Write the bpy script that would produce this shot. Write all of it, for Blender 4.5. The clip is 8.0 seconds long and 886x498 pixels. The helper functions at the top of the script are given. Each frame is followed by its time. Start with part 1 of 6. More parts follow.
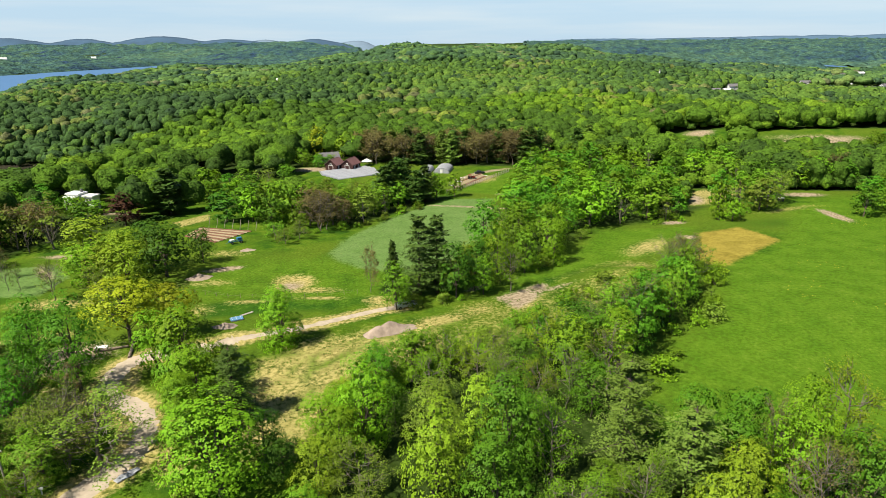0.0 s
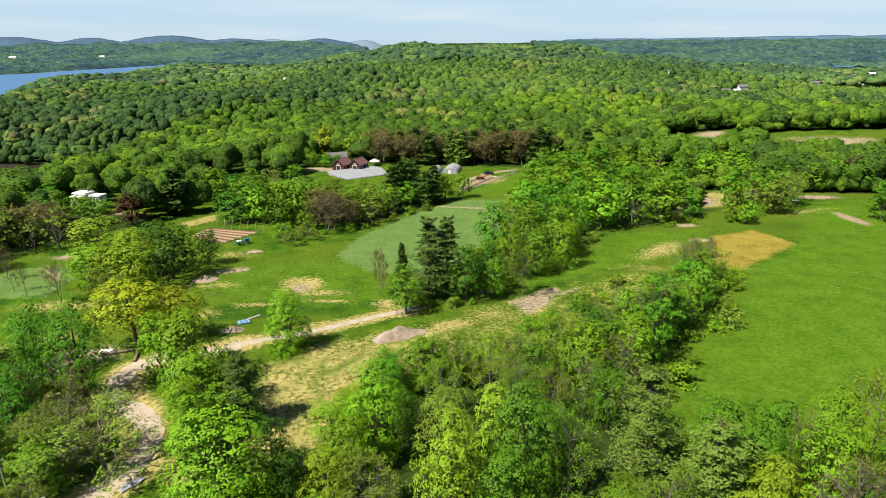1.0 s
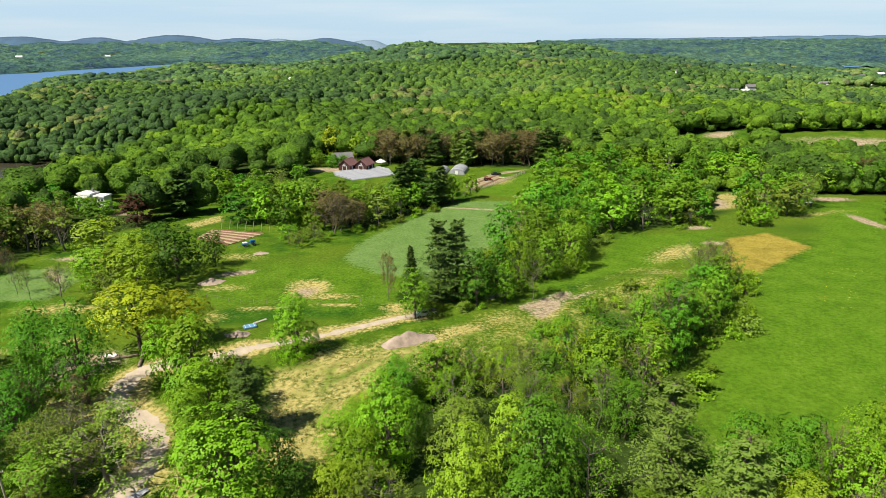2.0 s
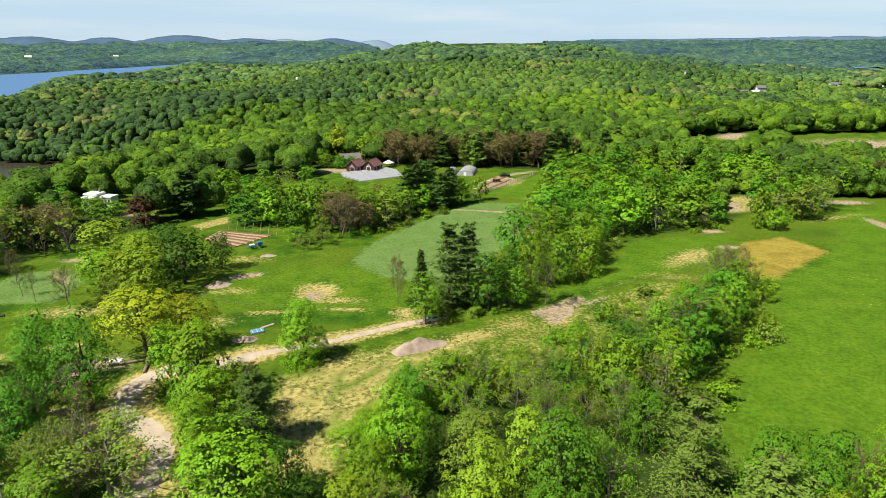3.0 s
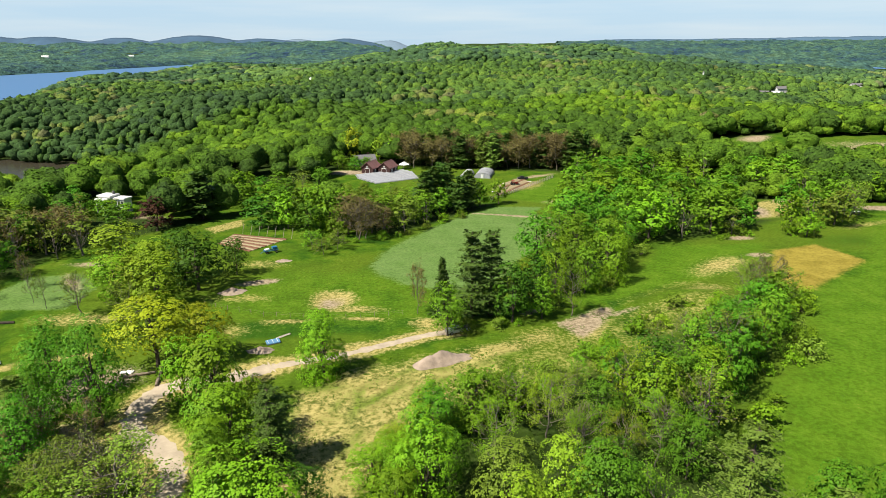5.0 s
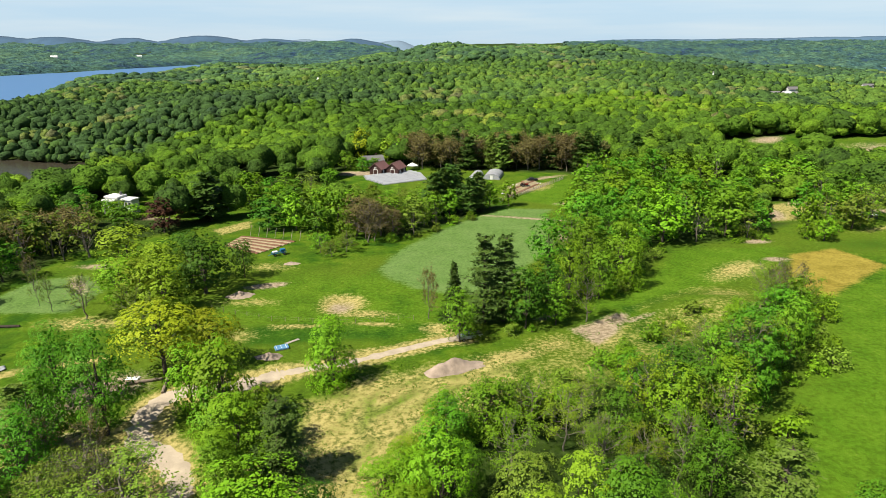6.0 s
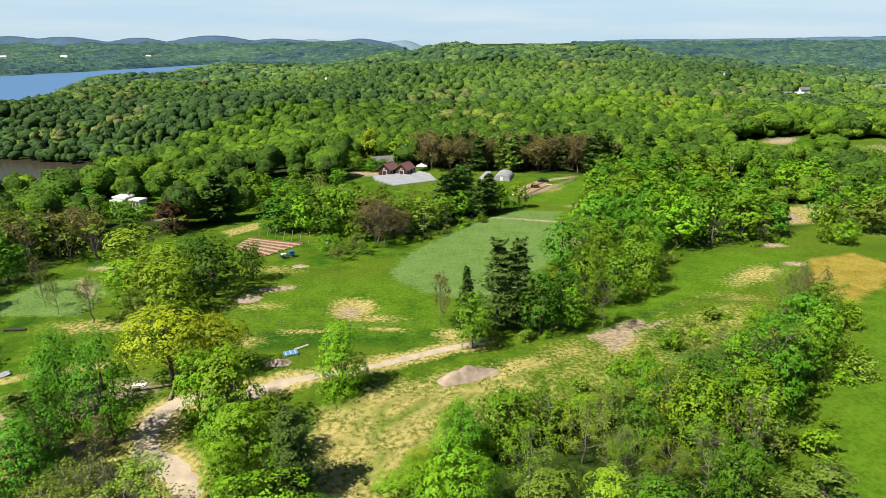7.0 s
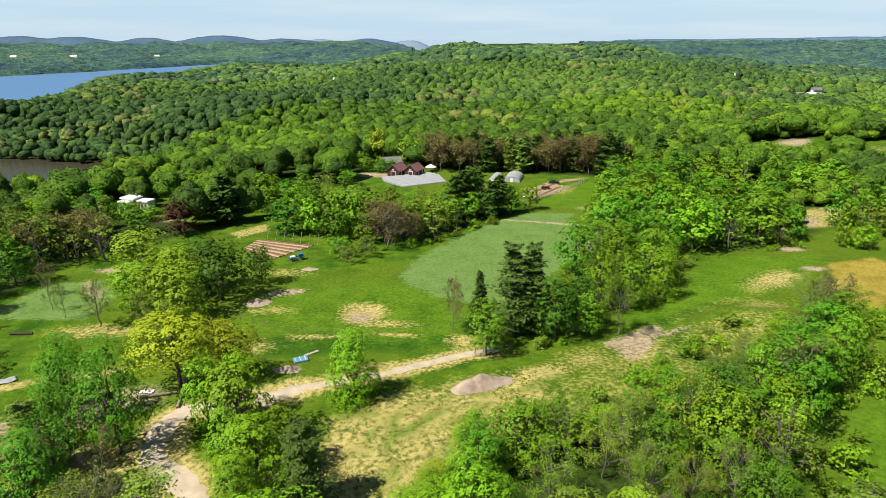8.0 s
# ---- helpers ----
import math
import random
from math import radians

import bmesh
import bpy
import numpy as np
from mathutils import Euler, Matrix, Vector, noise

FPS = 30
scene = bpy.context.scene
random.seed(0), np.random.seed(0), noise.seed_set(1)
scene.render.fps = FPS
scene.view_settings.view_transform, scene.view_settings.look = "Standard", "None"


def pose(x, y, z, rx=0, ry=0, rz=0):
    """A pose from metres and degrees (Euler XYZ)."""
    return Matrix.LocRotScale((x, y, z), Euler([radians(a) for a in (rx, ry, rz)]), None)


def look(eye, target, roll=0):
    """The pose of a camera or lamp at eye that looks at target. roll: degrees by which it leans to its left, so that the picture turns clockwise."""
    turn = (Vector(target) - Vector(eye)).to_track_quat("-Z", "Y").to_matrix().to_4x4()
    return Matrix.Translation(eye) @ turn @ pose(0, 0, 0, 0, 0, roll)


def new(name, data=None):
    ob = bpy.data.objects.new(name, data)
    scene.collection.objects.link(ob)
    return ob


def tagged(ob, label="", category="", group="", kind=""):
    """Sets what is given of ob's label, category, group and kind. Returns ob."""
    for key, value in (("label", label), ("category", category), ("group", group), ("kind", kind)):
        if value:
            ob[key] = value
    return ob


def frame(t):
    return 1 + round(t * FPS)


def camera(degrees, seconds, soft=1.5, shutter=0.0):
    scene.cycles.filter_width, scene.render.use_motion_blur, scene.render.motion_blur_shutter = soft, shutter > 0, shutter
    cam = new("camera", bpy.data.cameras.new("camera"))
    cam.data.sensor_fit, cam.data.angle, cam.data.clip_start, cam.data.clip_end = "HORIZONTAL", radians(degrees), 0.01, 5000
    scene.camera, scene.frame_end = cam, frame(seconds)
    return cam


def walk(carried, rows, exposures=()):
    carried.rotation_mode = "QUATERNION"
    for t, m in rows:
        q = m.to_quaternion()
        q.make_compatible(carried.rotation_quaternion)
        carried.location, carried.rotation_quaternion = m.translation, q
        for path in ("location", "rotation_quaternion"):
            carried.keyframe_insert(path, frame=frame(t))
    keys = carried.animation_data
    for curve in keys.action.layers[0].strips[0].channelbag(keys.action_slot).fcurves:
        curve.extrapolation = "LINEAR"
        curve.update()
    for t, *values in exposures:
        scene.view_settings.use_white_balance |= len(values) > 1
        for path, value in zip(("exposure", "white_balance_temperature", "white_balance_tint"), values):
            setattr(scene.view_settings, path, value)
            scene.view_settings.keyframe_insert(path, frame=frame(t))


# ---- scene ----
cam = camera(72.0, 8.0, soft=0.8)
PATH = [
    (0, (0.701, -0.773, 60.218), (0.744, 1.119, 59.572), -0.5),
    (0.5, (0.215, 0.596, 60.183), (0.248, 2.489, 59.537), -0.4),
    (1, (-0.368, 2.029, 60.118), (-0.344, 3.921, 59.471), -0.4),
    (1.5, (-1.052, 3.548, 60.04), (-1.034, 5.44, 59.392), -0.4),
    (3, (-2.896, 8.072, 59.791), (-2.904, 9.964, 59.145), -0.3),
    (3.5, (-3.552, 9.565, 59.737), (-3.569, 11.458, 59.091), -0.3),
    (4, (-4.178, 11.005, 59.711), (-4.203, 12.897, 59.064), -0.3),
    (4.5, (-4.825, 12.441, 59.676), (-4.86, 14.333, 59.03), -0.3),
    (6, (-6.871, 16.887, 59.547), (-6.935, 18.779, 58.902), -0.3),
    (6.5, (-7.528, 18.387, 59.478), (-7.604, 20.279, 58.833), -0.3),
    (7, (-8.253, 19.891, 59.429), (-8.339, 21.782, 58.784), -0.3),
    (7.5, (-8.968, 21.345, 59.41), (-9.065, 23.235, 58.765), -0.3),
    (8, (-9.745, 22.77, 59.406), (-9.852, 24.66, 58.761), -0.3),
]
walk(cam, [(t, look(eye, target, roll)) for t, eye, target, roll in PATH])

# ---- light ----
SUN_FROM = Vector((-0.49, -0.33, 0.81)).normalized()
sun_data = bpy.data.lights.new("sun", "SUN")
sun_data.energy, sun_data.angle, sun_data.color = 5.0, radians(0.53), (1.0, 0.94, 0.80)
sun = new("sun", sun_data)
sun.matrix_world = look(SUN_FROM * 200, (0, 0, 0))
world = bpy.data.worlds.new("sky")
world.use_nodes = True
scene.world = world
_t = world.node_tree
sky = _t.nodes.new("ShaderNodeTexSky")
sky.sky_type, sky.sun_disc = "NISHITA", False
sky.sun_elevation = math.asin(SUN_FROM.z)
sky.sun_rotation = math.atan2(SUN_FROM.x, SUN_FROM.y)
sky.altitude, sky.air_density, sky.dust_density, sky.ozone_density = 60, 1.0, 0.5, 2.5
_bg = _t.nodes["Background"]
_bg.inputs["Strength"].default_value = 0.05
# a pale veil low over the horizon and thin streaks of high cloud
_co = _t.nodes.new("ShaderNodeTexCoord")
_xyz = _t.nodes.new("ShaderNodeSeparateXYZ")
_t.links.new(_co.outputs["Generated"], _xyz.inputs["Vector"])
_lo = _t.nodes.new("ShaderNodeMapRange")
_lo.inputs["From Min"].default_value, _lo.inputs["From Max"].default_value = 0.06, 0.2
_lo.inputs["To Min"].default_value, _lo.inputs["To Max"].default_value = 0.8, 0.0
_t.links.new(_xyz.outputs["Z"], _lo.inputs["Value"])
_mp = _t.nodes.new("ShaderNodeMapping")
_mp.inputs["Scale"].default_value = (2.0, 2.0, 26.0)
_nz = _t.nodes.new("ShaderNodeTexNoise")
_nz.inputs["Scale"].default_value, _nz.inputs["Detail"].default_value = 1.6, 6
_rp = _t.nodes.new("ShaderNodeMapRange")
_rp.inputs["From Min"].default_value, _rp.inputs["From Max"].default_value = 0.42, 0.72
_rp.inputs["To Min"].default_value, _rp.inputs["To Max"].default_value = 0.0, 0.7
_t.links.new(_co.outputs["Generated"], _mp.inputs["Vector"])
_t.links.new(_mp.outputs["Vector"], _nz.inputs["Vector"])
_t.links.new(_nz.outputs["Fac"], _rp.inputs["Value"])


def _blend(fac, a, b):
    node = _t.nodes.new("ShaderNodeMix")
    node.data_type = "RGBA"
    colours = [q for q in node.inputs if q.type == "RGBA"]
    _t.links.new(fac, node.inputs["Factor"])
    for value, socket in ((a, colours[0]), (b, colours[1])):
        if isinstance(value, tuple):
            socket.default_value = (*value, 1)
        else:
            _t.links.new(value, socket)
    return [q for q in node.outputs if q.type == "RGBA"][0]


_veil = _blend(_rp.outputs["Result"], (6.5, 9.0, 11.2), (8.9, 10.3, 11.3))
_t.links.new(_blend(_lo.outputs["Result"], sky.outputs["Color"], _veil), _bg.inputs["Color"])
scene.view_settings.exposure = 0.8

# ---- materials ----
# leaves and ground are darker than the light makes them look
DEEPER = (0.73, 0.70, 0.72)


class Mat:
    """A small builder for node materials."""

    def __init__(self, name, rough=0.8, metal=0.0, spec=0.3):
        self.m = bpy.data.materials.new(name)
        self.m.use_nodes = True
        self.t = self.m.node_tree
        self.b = self.t.nodes["Principled BSDF"]
        self.out = self.t.nodes["Material Output"]
        self.b.inputs["Roughness"].default_value = rough
        self.b.inputs["Metallic"].default_value = metal
        self.b.inputs["Specular IOR Level"].default_value = spec

    def n(self, kind, **values):
        node = self.t.nodes.new(kind)
        for key, value in values.items():
            node.inputs[key.replace("_", " ")].default_value = value
        return node

    def link(self, a, b):
        self.t.links.new(a, b)

    def coords(self):
        return self.n("ShaderNodeTexCoord").outputs["Object"]

    def noise(self, scale, detail=4.0, vec=None, rough=0.55, dist=0.0):
        node = self.n("ShaderNodeTexNoise", Scale=scale, Detail=detail, Roughness=rough, Distortion=dist)
        self.link(vec or self.coords(), node.inputs["Vector"])
        return node.outputs["Fac"]

    def ramp(self, fac, stops):
        node = self.n("ShaderNodeValToRGB")
        el = node.color_ramp.elements
        while len(el) < len(stops):
            el.new(0.5)
        for e, (p, c) in zip(el, stops):
            e.position, e.color = p, (*c, 1)
        self.link(fac, node.inputs["Fac"])
        return node.outputs["Color"]

    def mix(self, fac, a, b, blend="MIX"):
        node = self.n("ShaderNodeMix")
        node.data_type, node.blend_type = "RGBA", blend
        for value, key in ((fac, "Factor"), (a, "A"), (b, "B")):
            socket = [s for s in node.inputs if s.name == key and (s.type == "RGBA" or key == "Factor")][0]
            if isinstance(value, (int, float)):
                socket.default_value = value
            elif isinstance(value, tuple):
                socket.default_value = (*value, 1)
            else:
                self.link(value, socket)
        return [s for s in node.outputs if s.type == "RGBA"][0]

    def math(self, op, a, b=0.0, clamp=False):
        node = self.n("ShaderNodeMath")
        node.operation, node.use_clamp = op, clamp
        for value, socket in ((a, node.inputs[0]), (b, node.inputs[1])):
            if isinstance(value, (int, float)):
                socket.default_value = value
            else:
                self.link(value, socket)
        return node.outputs[0]

    def attr(self, name):
        node = self.n("ShaderNodeAttribute")
        node.attribute_name = name
        return node.outputs["Fac"]

    def colour(self, c):
        if isinstance(c, tuple):
            self.b.inputs["Base Color"].default_value = (*c, 1)
        else:
            self.link(c, self.b.inputs["Base Color"])
        return self

    def bump(self, height, strength=0.5, distance=0.1):
        node = self.n("ShaderNodeBump", Strength=strength, Distance=distance)
        self.link(height, node.inputs["Height"])
        self.link(node.outputs["Normal"], self.b.inputs["Normal"])
        return self


def plain(name, c, rough=0.7, metal=0.0, vary=0.25, scale=3.0, bump=0.2):
    """A painted or raw surface with stains at two scales and a fine relief."""
    k = Mat(name, rough, metal)
    dark, light = tuple(v * (1 - vary) for v in c), tuple(min(1, v * (1 + vary * 0.6)) for v in c)
    a = k.ramp(k.noise(scale, 6), [(0.3, dark), (0.7, light)])
    b = k.ramp(k.noise(scale * 9, 3), [(0.25, (0.78,) * 3), (0.75, (1.0,) * 3)])
    k.colour(k.mix(1.0, k.mix(0.6, a, b, "MULTIPLY"), DEEPER if max(c) < 0.6 else (0.9, 0.9, 0.9), "MULTIPLY"))
    if bump:
        k.bump(k.noise(scale * 14, 4), bump, 0.02)
    return k.m


def leaf_material(name, dark, mid, light, through_light=0.09, tint=False):
    """Foliage: every leaf a little different and inner ones painted shadier, every plant a little different, light
    shining through.
    """
    k = Mat(name, 0.6, 0, 0.12)
    geo = k.n("ShaderNodeNewGeometry")
    info = k.n("ShaderNodeObjectInfo")
    per = k.attr("tint") if tint else info.outputs["Random"]
    dark, light = [0.55 * a + 0.45 * m for a, m in zip(dark, mid)], [0.6 * a + 0.4 * m for a, m in zip(light, mid)]
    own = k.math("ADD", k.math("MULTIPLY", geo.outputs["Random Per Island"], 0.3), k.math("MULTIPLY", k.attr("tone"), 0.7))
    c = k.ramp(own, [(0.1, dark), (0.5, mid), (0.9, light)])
    hue = k.n("ShaderNodeHueSaturation", Hue=0.5, Saturation=1.0, Value=1.0)
    k.link(c, hue.inputs["Color"])
    k.link(k.math("ADD", k.math("MULTIPLY", per, 0.024), 0.49), hue.inputs["Hue"])
    k.link(k.math("ADD", k.math("MULTIPLY", per, 0.5), 0.69), hue.inputs["Value"])
    out = k.mix(1.0, hue.outputs["Color"], (0.69, 0.71, 0.70), "MULTIPLY")
    k.colour(out)
    tr = k.n("ShaderNodeBsdfTranslucent")
    k.link(k.mix(1.0, out, (1.15, 1.1, 0.55), "MULTIPLY"), tr.inputs["Color"])
    mixer = k.n("ShaderNodeMixShader", Fac=through_light)
    k.link(k.b.outputs[0], mixer.inputs[1])
    k.link(tr.outputs[0], mixer.inputs[2])
    k.link(mixer.outputs[0], k.out.inputs["Surface"])
    return k.m


LEAF = dict(
    bright=leaf_material("leaf_bright_green", (0.121, 0.246, 0.008), (0.215, 0.405, 0.012), (0.330, 0.530, 0.025)),
    mid=leaf_material("leaf_mid_green", (0.099, 0.217, 0.011), (0.178, 0.344, 0.014), (0.285, 0.463, 0.024)),
    deep=leaf_material("leaf_deep_green", (0.062, 0.165, 0.009), (0.112, 0.280, 0.012), (0.170, 0.375, 0.020)),
    dark=leaf_material("leaf_dark_green", (0.040, 0.105, 0.008), (0.075, 0.190, 0.010), (0.125, 0.275, 0.016)),
    yellow=leaf_material("leaf_yellow_green", (0.165, 0.255, 0.012), (0.272, 0.392, 0.017), (0.375, 0.500, 0.032)),
    gold=leaf_material("leaf_gold_green", (0.21, 0.245, 0.008), (0.345, 0.385, 0.012), (0.46, 0.49, 0.02)),
    olive=leaf_material("leaf_olive", (0.116, 0.177, 0.019), (0.205, 0.292, 0.026), (0.312, 0.406, 0.048)),
    rust=leaf_material("leaf_rust", (0.13, 0.108, 0.038), (0.215, 0.178, 0.062), (0.31, 0.255, 0.10), 0.25),
    copper=leaf_material("leaf_copper", (0.046, 0.022, 0.016), (0.094, 0.041, 0.024), (0.160, 0.073, 0.034), 0.2),
    pine=leaf_material("needle_pine", (0.110, 0.190, 0.028), (0.210, 0.325, 0.046), (0.320, 0.440, 0.075), 0.2),
    pine_dark=leaf_material("needle_pine_dark", (0.055, 0.110, 0.018), (0.105, 0.190, 0.030), (0.175, 0.270, 0.048), 0.12),
    spruce=leaf_material("needle_spruce", (0.042, 0.095, 0.014), (0.084, 0.168, 0.024), (0.138, 0.235, 0.036), 0.15),
)


CANOPY = [(0.0, (0.042, 0.078, 0.020)), (0.16, (0.066, 0.138, 0.013)), (0.36, (0.10, 0.21, 0.012)), (0.56, (0.145, 0.28, 0.013)), (0.78, (0.20, 0.345, 0.016)), (0.90, (0.22, 0.30, 0.035)), (0.955, (0.19, 0.205, 0.065)), (1.0, (0.16, 0.14, 0.065))]


def woods_material(name="woods_canopy", haze_tint=(0.95, 0.95, 0.006), grain=1.0, depth=0.85):
    """Far canopy: greens, olives, rust and a few dark conifers, one tint to a crown, clumps of leaves inside it;
    distance haze is painted into the colour.
    """
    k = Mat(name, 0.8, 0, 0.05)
    c = k.ramp(k.attr("tint"), [(at, (r * haze_tint[0], g * haze_tint[1], b + haze_tint[2])) for at, (r, g, b) in CANOPY])
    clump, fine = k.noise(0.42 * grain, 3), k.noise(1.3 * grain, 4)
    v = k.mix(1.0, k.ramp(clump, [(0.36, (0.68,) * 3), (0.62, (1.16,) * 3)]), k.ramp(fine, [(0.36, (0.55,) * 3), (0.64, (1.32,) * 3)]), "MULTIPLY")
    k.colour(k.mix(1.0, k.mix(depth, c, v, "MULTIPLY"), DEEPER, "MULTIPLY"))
    k.bump(k.math("ADD", clump, k.math("MULTIPLY", fine, 0.5)), 0.7 * depth, 2.0 / grain)
    return k.m


WOODS = woods_material()
# farther woods carry more blue in their base colour, in place of haze
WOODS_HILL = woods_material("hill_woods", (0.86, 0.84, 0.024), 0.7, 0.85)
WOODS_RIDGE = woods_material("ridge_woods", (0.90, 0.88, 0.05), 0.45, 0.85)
WOODS_HAZY = woods_material("distant_woods", (0.60, 0.64, 0.105), 0.1, 0.9)
BARK = plain("bark", (0.13, 0.105, 0.08), 0.9, 0, 0.4, 2.5, 0.6)
BARK_GREY = plain("bark_grey", (0.24, 0.21, 0.17), 0.9, 0, 0.35, 2.5, 0.5)


def ground_material():
    k = Mat("meadow_ground", 0.95, 0, 0.04)
    big, mid, fine = k.noise(0.022, 5), k.noise(0.16, 6), k.noise(1.3, 6)
    grit = k.noise(7.0, 4)
    grass = k.ramp(mid, [(0.36, (0.036, 0.105, 0.008)), (0.5, (0.072, 0.164, 0.009)), (0.64, (0.125, 0.215, 0.014))])
    grass = k.mix(k.ramp(big, [(0.42, (0, 0, 0)), (0.6, (1, 1, 1))]), grass, (0.112, 0.188, 0.014))
    grass = k.mix(0.7, grass, k.ramp(fine, [(0.3, (0.6,) * 3), (0.7, (1.3,) * 3)]), "MULTIPLY")
    grass = k.mix(0.6, grass, k.ramp(grit, [(0.3, (0.65,) * 3), (0.7, (1.3,) * 3)]), "MULTIPLY")

    def over(base, name, colour, soft=0.22, scale_noise=None):
        """Lays another ground cover over the grass where its cover is dense, with a ragged rim."""
        rag = k.math("ADD", k.math("ADD", k.math("MULTIPLY", fine, 1.0), k.math("MULTIPLY", grit, 0.8)), k.math("MULTIPLY", mid, 0.55))
        edge = k.math("SUBTRACT", k.math("ADD", k.attr(name), rag), 1.67)
        fac = k.math("MULTIPLY", k.math("ADD", edge, soft), 0.5 / soft, clamp=True)
        return k.mix(fac, base, colour)

    def tone(a, b, source=None):
        return k.mix(0.85, k.ramp(source or fine, [(0.36, a), (0.64, b)]), k.mix(1.0, k.ramp(grit, [(0.3, (0.6,) * 3), (0.7, (1.35,) * 3)]), k.ramp(fine, [(0.34, (0.72,) * 3), (0.66, (1.25,) * 3)]), "MULTIPLY"), "MULTIPLY")

    c = over(grass, "deep", tone((0.030, 0.10, 0.008), (0.058, 0.145, 0.010), mid), 0.3)
    c = over(c, "lush", tone((0.084, 0.186, 0.010), (0.118, 0.234, 0.014), mid), 0.35)
    c = over(c, "sage", tone((0.130, 0.238, 0.054), (0.168, 0.284, 0.076), mid), 0.12)
    c = over(c, "straw", tone((0.33, 0.31, 0.085), (0.53, 0.455, 0.17)), 0.2)
    c = over(c, "weed", tone((0.060, 0.150, 0.008), (0.125, 0.235, 0.012)), 0.24)
    c = over(c, "gold", tone((0.27, 0.225, 0.036), (0.40, 0.335, 0.06), mid), 0.3)
    c = over(c, "sand", tone((0.336, 0.272, 0.168), (0.464, 0.384, 0.256)), 0.2)
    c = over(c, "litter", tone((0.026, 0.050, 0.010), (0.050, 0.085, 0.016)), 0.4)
    k.colour(k.mix(1.0, c, DEEPER, "MULTIPLY"))
    k.bump(k.math("ADD", fine, k.math("MULTIPLY", grit, 0.5)), 0.7, 0.25)
    return k.m


GROUND = ground_material()
ROAD = plain("gravel_road", (0.57, 0.49, 0.355), 0.95, 0, 0.22, 0.5, 0.6)
SOIL = plain("pale_soil", (0.45, 0.365, 0.275), 0.95, 0, 0.35, 0.6, 0.9)


def water_material(name, deep, rough):
    k = Mat(name, rough, 0, 0.5)
    k.colour(deep)
    k.b.inputs["Specular IOR Level"].default_value = 0.2
    k.bump(k.noise(0.25, 6), 0.25, 0.3)
    return k.m


# the river's blue base colour stands in for sky reflected by waves
RIVER = water_material("river_water", (0.07, 0.155, 0.30), 0.5)
CREEK = water_material("creek_water", (0.045, 0.04, 0.028), 0.2)


# mountain colours have the haze painted in: bluer, and paler with distance
MOUNTAIN = plain("hazy_mountain_forest", (0.066, 0.135, 0.215), 1.0, 0, 0.22, 0.012, 0)
MOUNTAIN_EAST = plain("hazy_mountain_east", (0.10, 0.19, 0.28), 1.0, 0, 0.12, 0.006, 0)
MOUNTAIN_FAR = plain("hazy_mountain_far", (0.21, 0.31, 0.40), 1.0, 0, 0.08, 0.004, 0)
BARN_RED = plain("barn_boards", (0.075, 0.035, 0.03), 0.8, 0, 0.3, 1.5)
ROOF_RED = plain("barn_metal_roof", (0.27, 0.145, 0.135), 0.5, 0.1, 0.2, 0.8)
GREY_ROOF = plain("grey_shingles", (0.22, 0.22, 0.22), 0.85, 0, 0.25, 2)
WHITE = plain("white_paint", (0.78, 0.78, 0.76), 0.6, 0, 0.08, 1.0, 0.1)
PLASTIC = plain("white_plastic_sheet", (0.44, 0.47, 0.49), 0.4, 0, 0.22, 0.9, 0.4)
WOOD = plain("weathered_wood", (0.32, 0.26, 0.19), 0.85, 0, 0.3, 3, 0.4)
POST = plain("pale_post", (0.50, 0.45, 0.36), 0.85, 0, 0.2, 3, 0.3)
DARK_WOOD = plain("dark_log", (0.07, 0.055, 0.04), 0.9, 0, 0.35, 3, 0.5)
GLASS = Mat("window_glass", 0.08, 0, 0.6).colour((0.03, 0.04, 0.05)).m
RUBBER = plain("rubber", (0.02, 0.02, 0.02), 0.85, 0, 0.2, 4)
STEEL = plain("grey_steel", (0.35, 0.36, 0.37), 0.4, 0.7, 0.2, 4)
BLUE = plain("blue_paint", (0.03, 0.20, 0.42), 0.45, 0, 0.2, 2)
BLUE_SHEET = plain("blue_sheet", (0.14, 0.33, 0.52), 0.5, 0, 0.2, 1.2)
RED = plain("red_paint", (0.30, 0.03, 0.025), 0.45, 0, 0.2, 2)
SILVER = plain("silver_car_paint", (0.55, 0.57, 0.60), 0.3, 0.4, 0.05, 2, 0)
BLACK = plain("black_paint", (0.03, 0.03, 0.033), 0.5, 0, 0.1, 2)
TILTH = plain("tilled_soil", (0.23, 0.12, 0.07), 0.95, 0, 0.3, 1.2, 0.9)
MULCH = plain("straw_mulch", (0.45, 0.38, 0.22), 0.95, 0, 0.25, 1.5, 0.8)


# ---- building blocks ----
def smooth(a, b, v):
    k = np.clip((np.asarray(v, float) - a) / (b - a), 0, 1)
    return k * k * (3 - 2 * k)


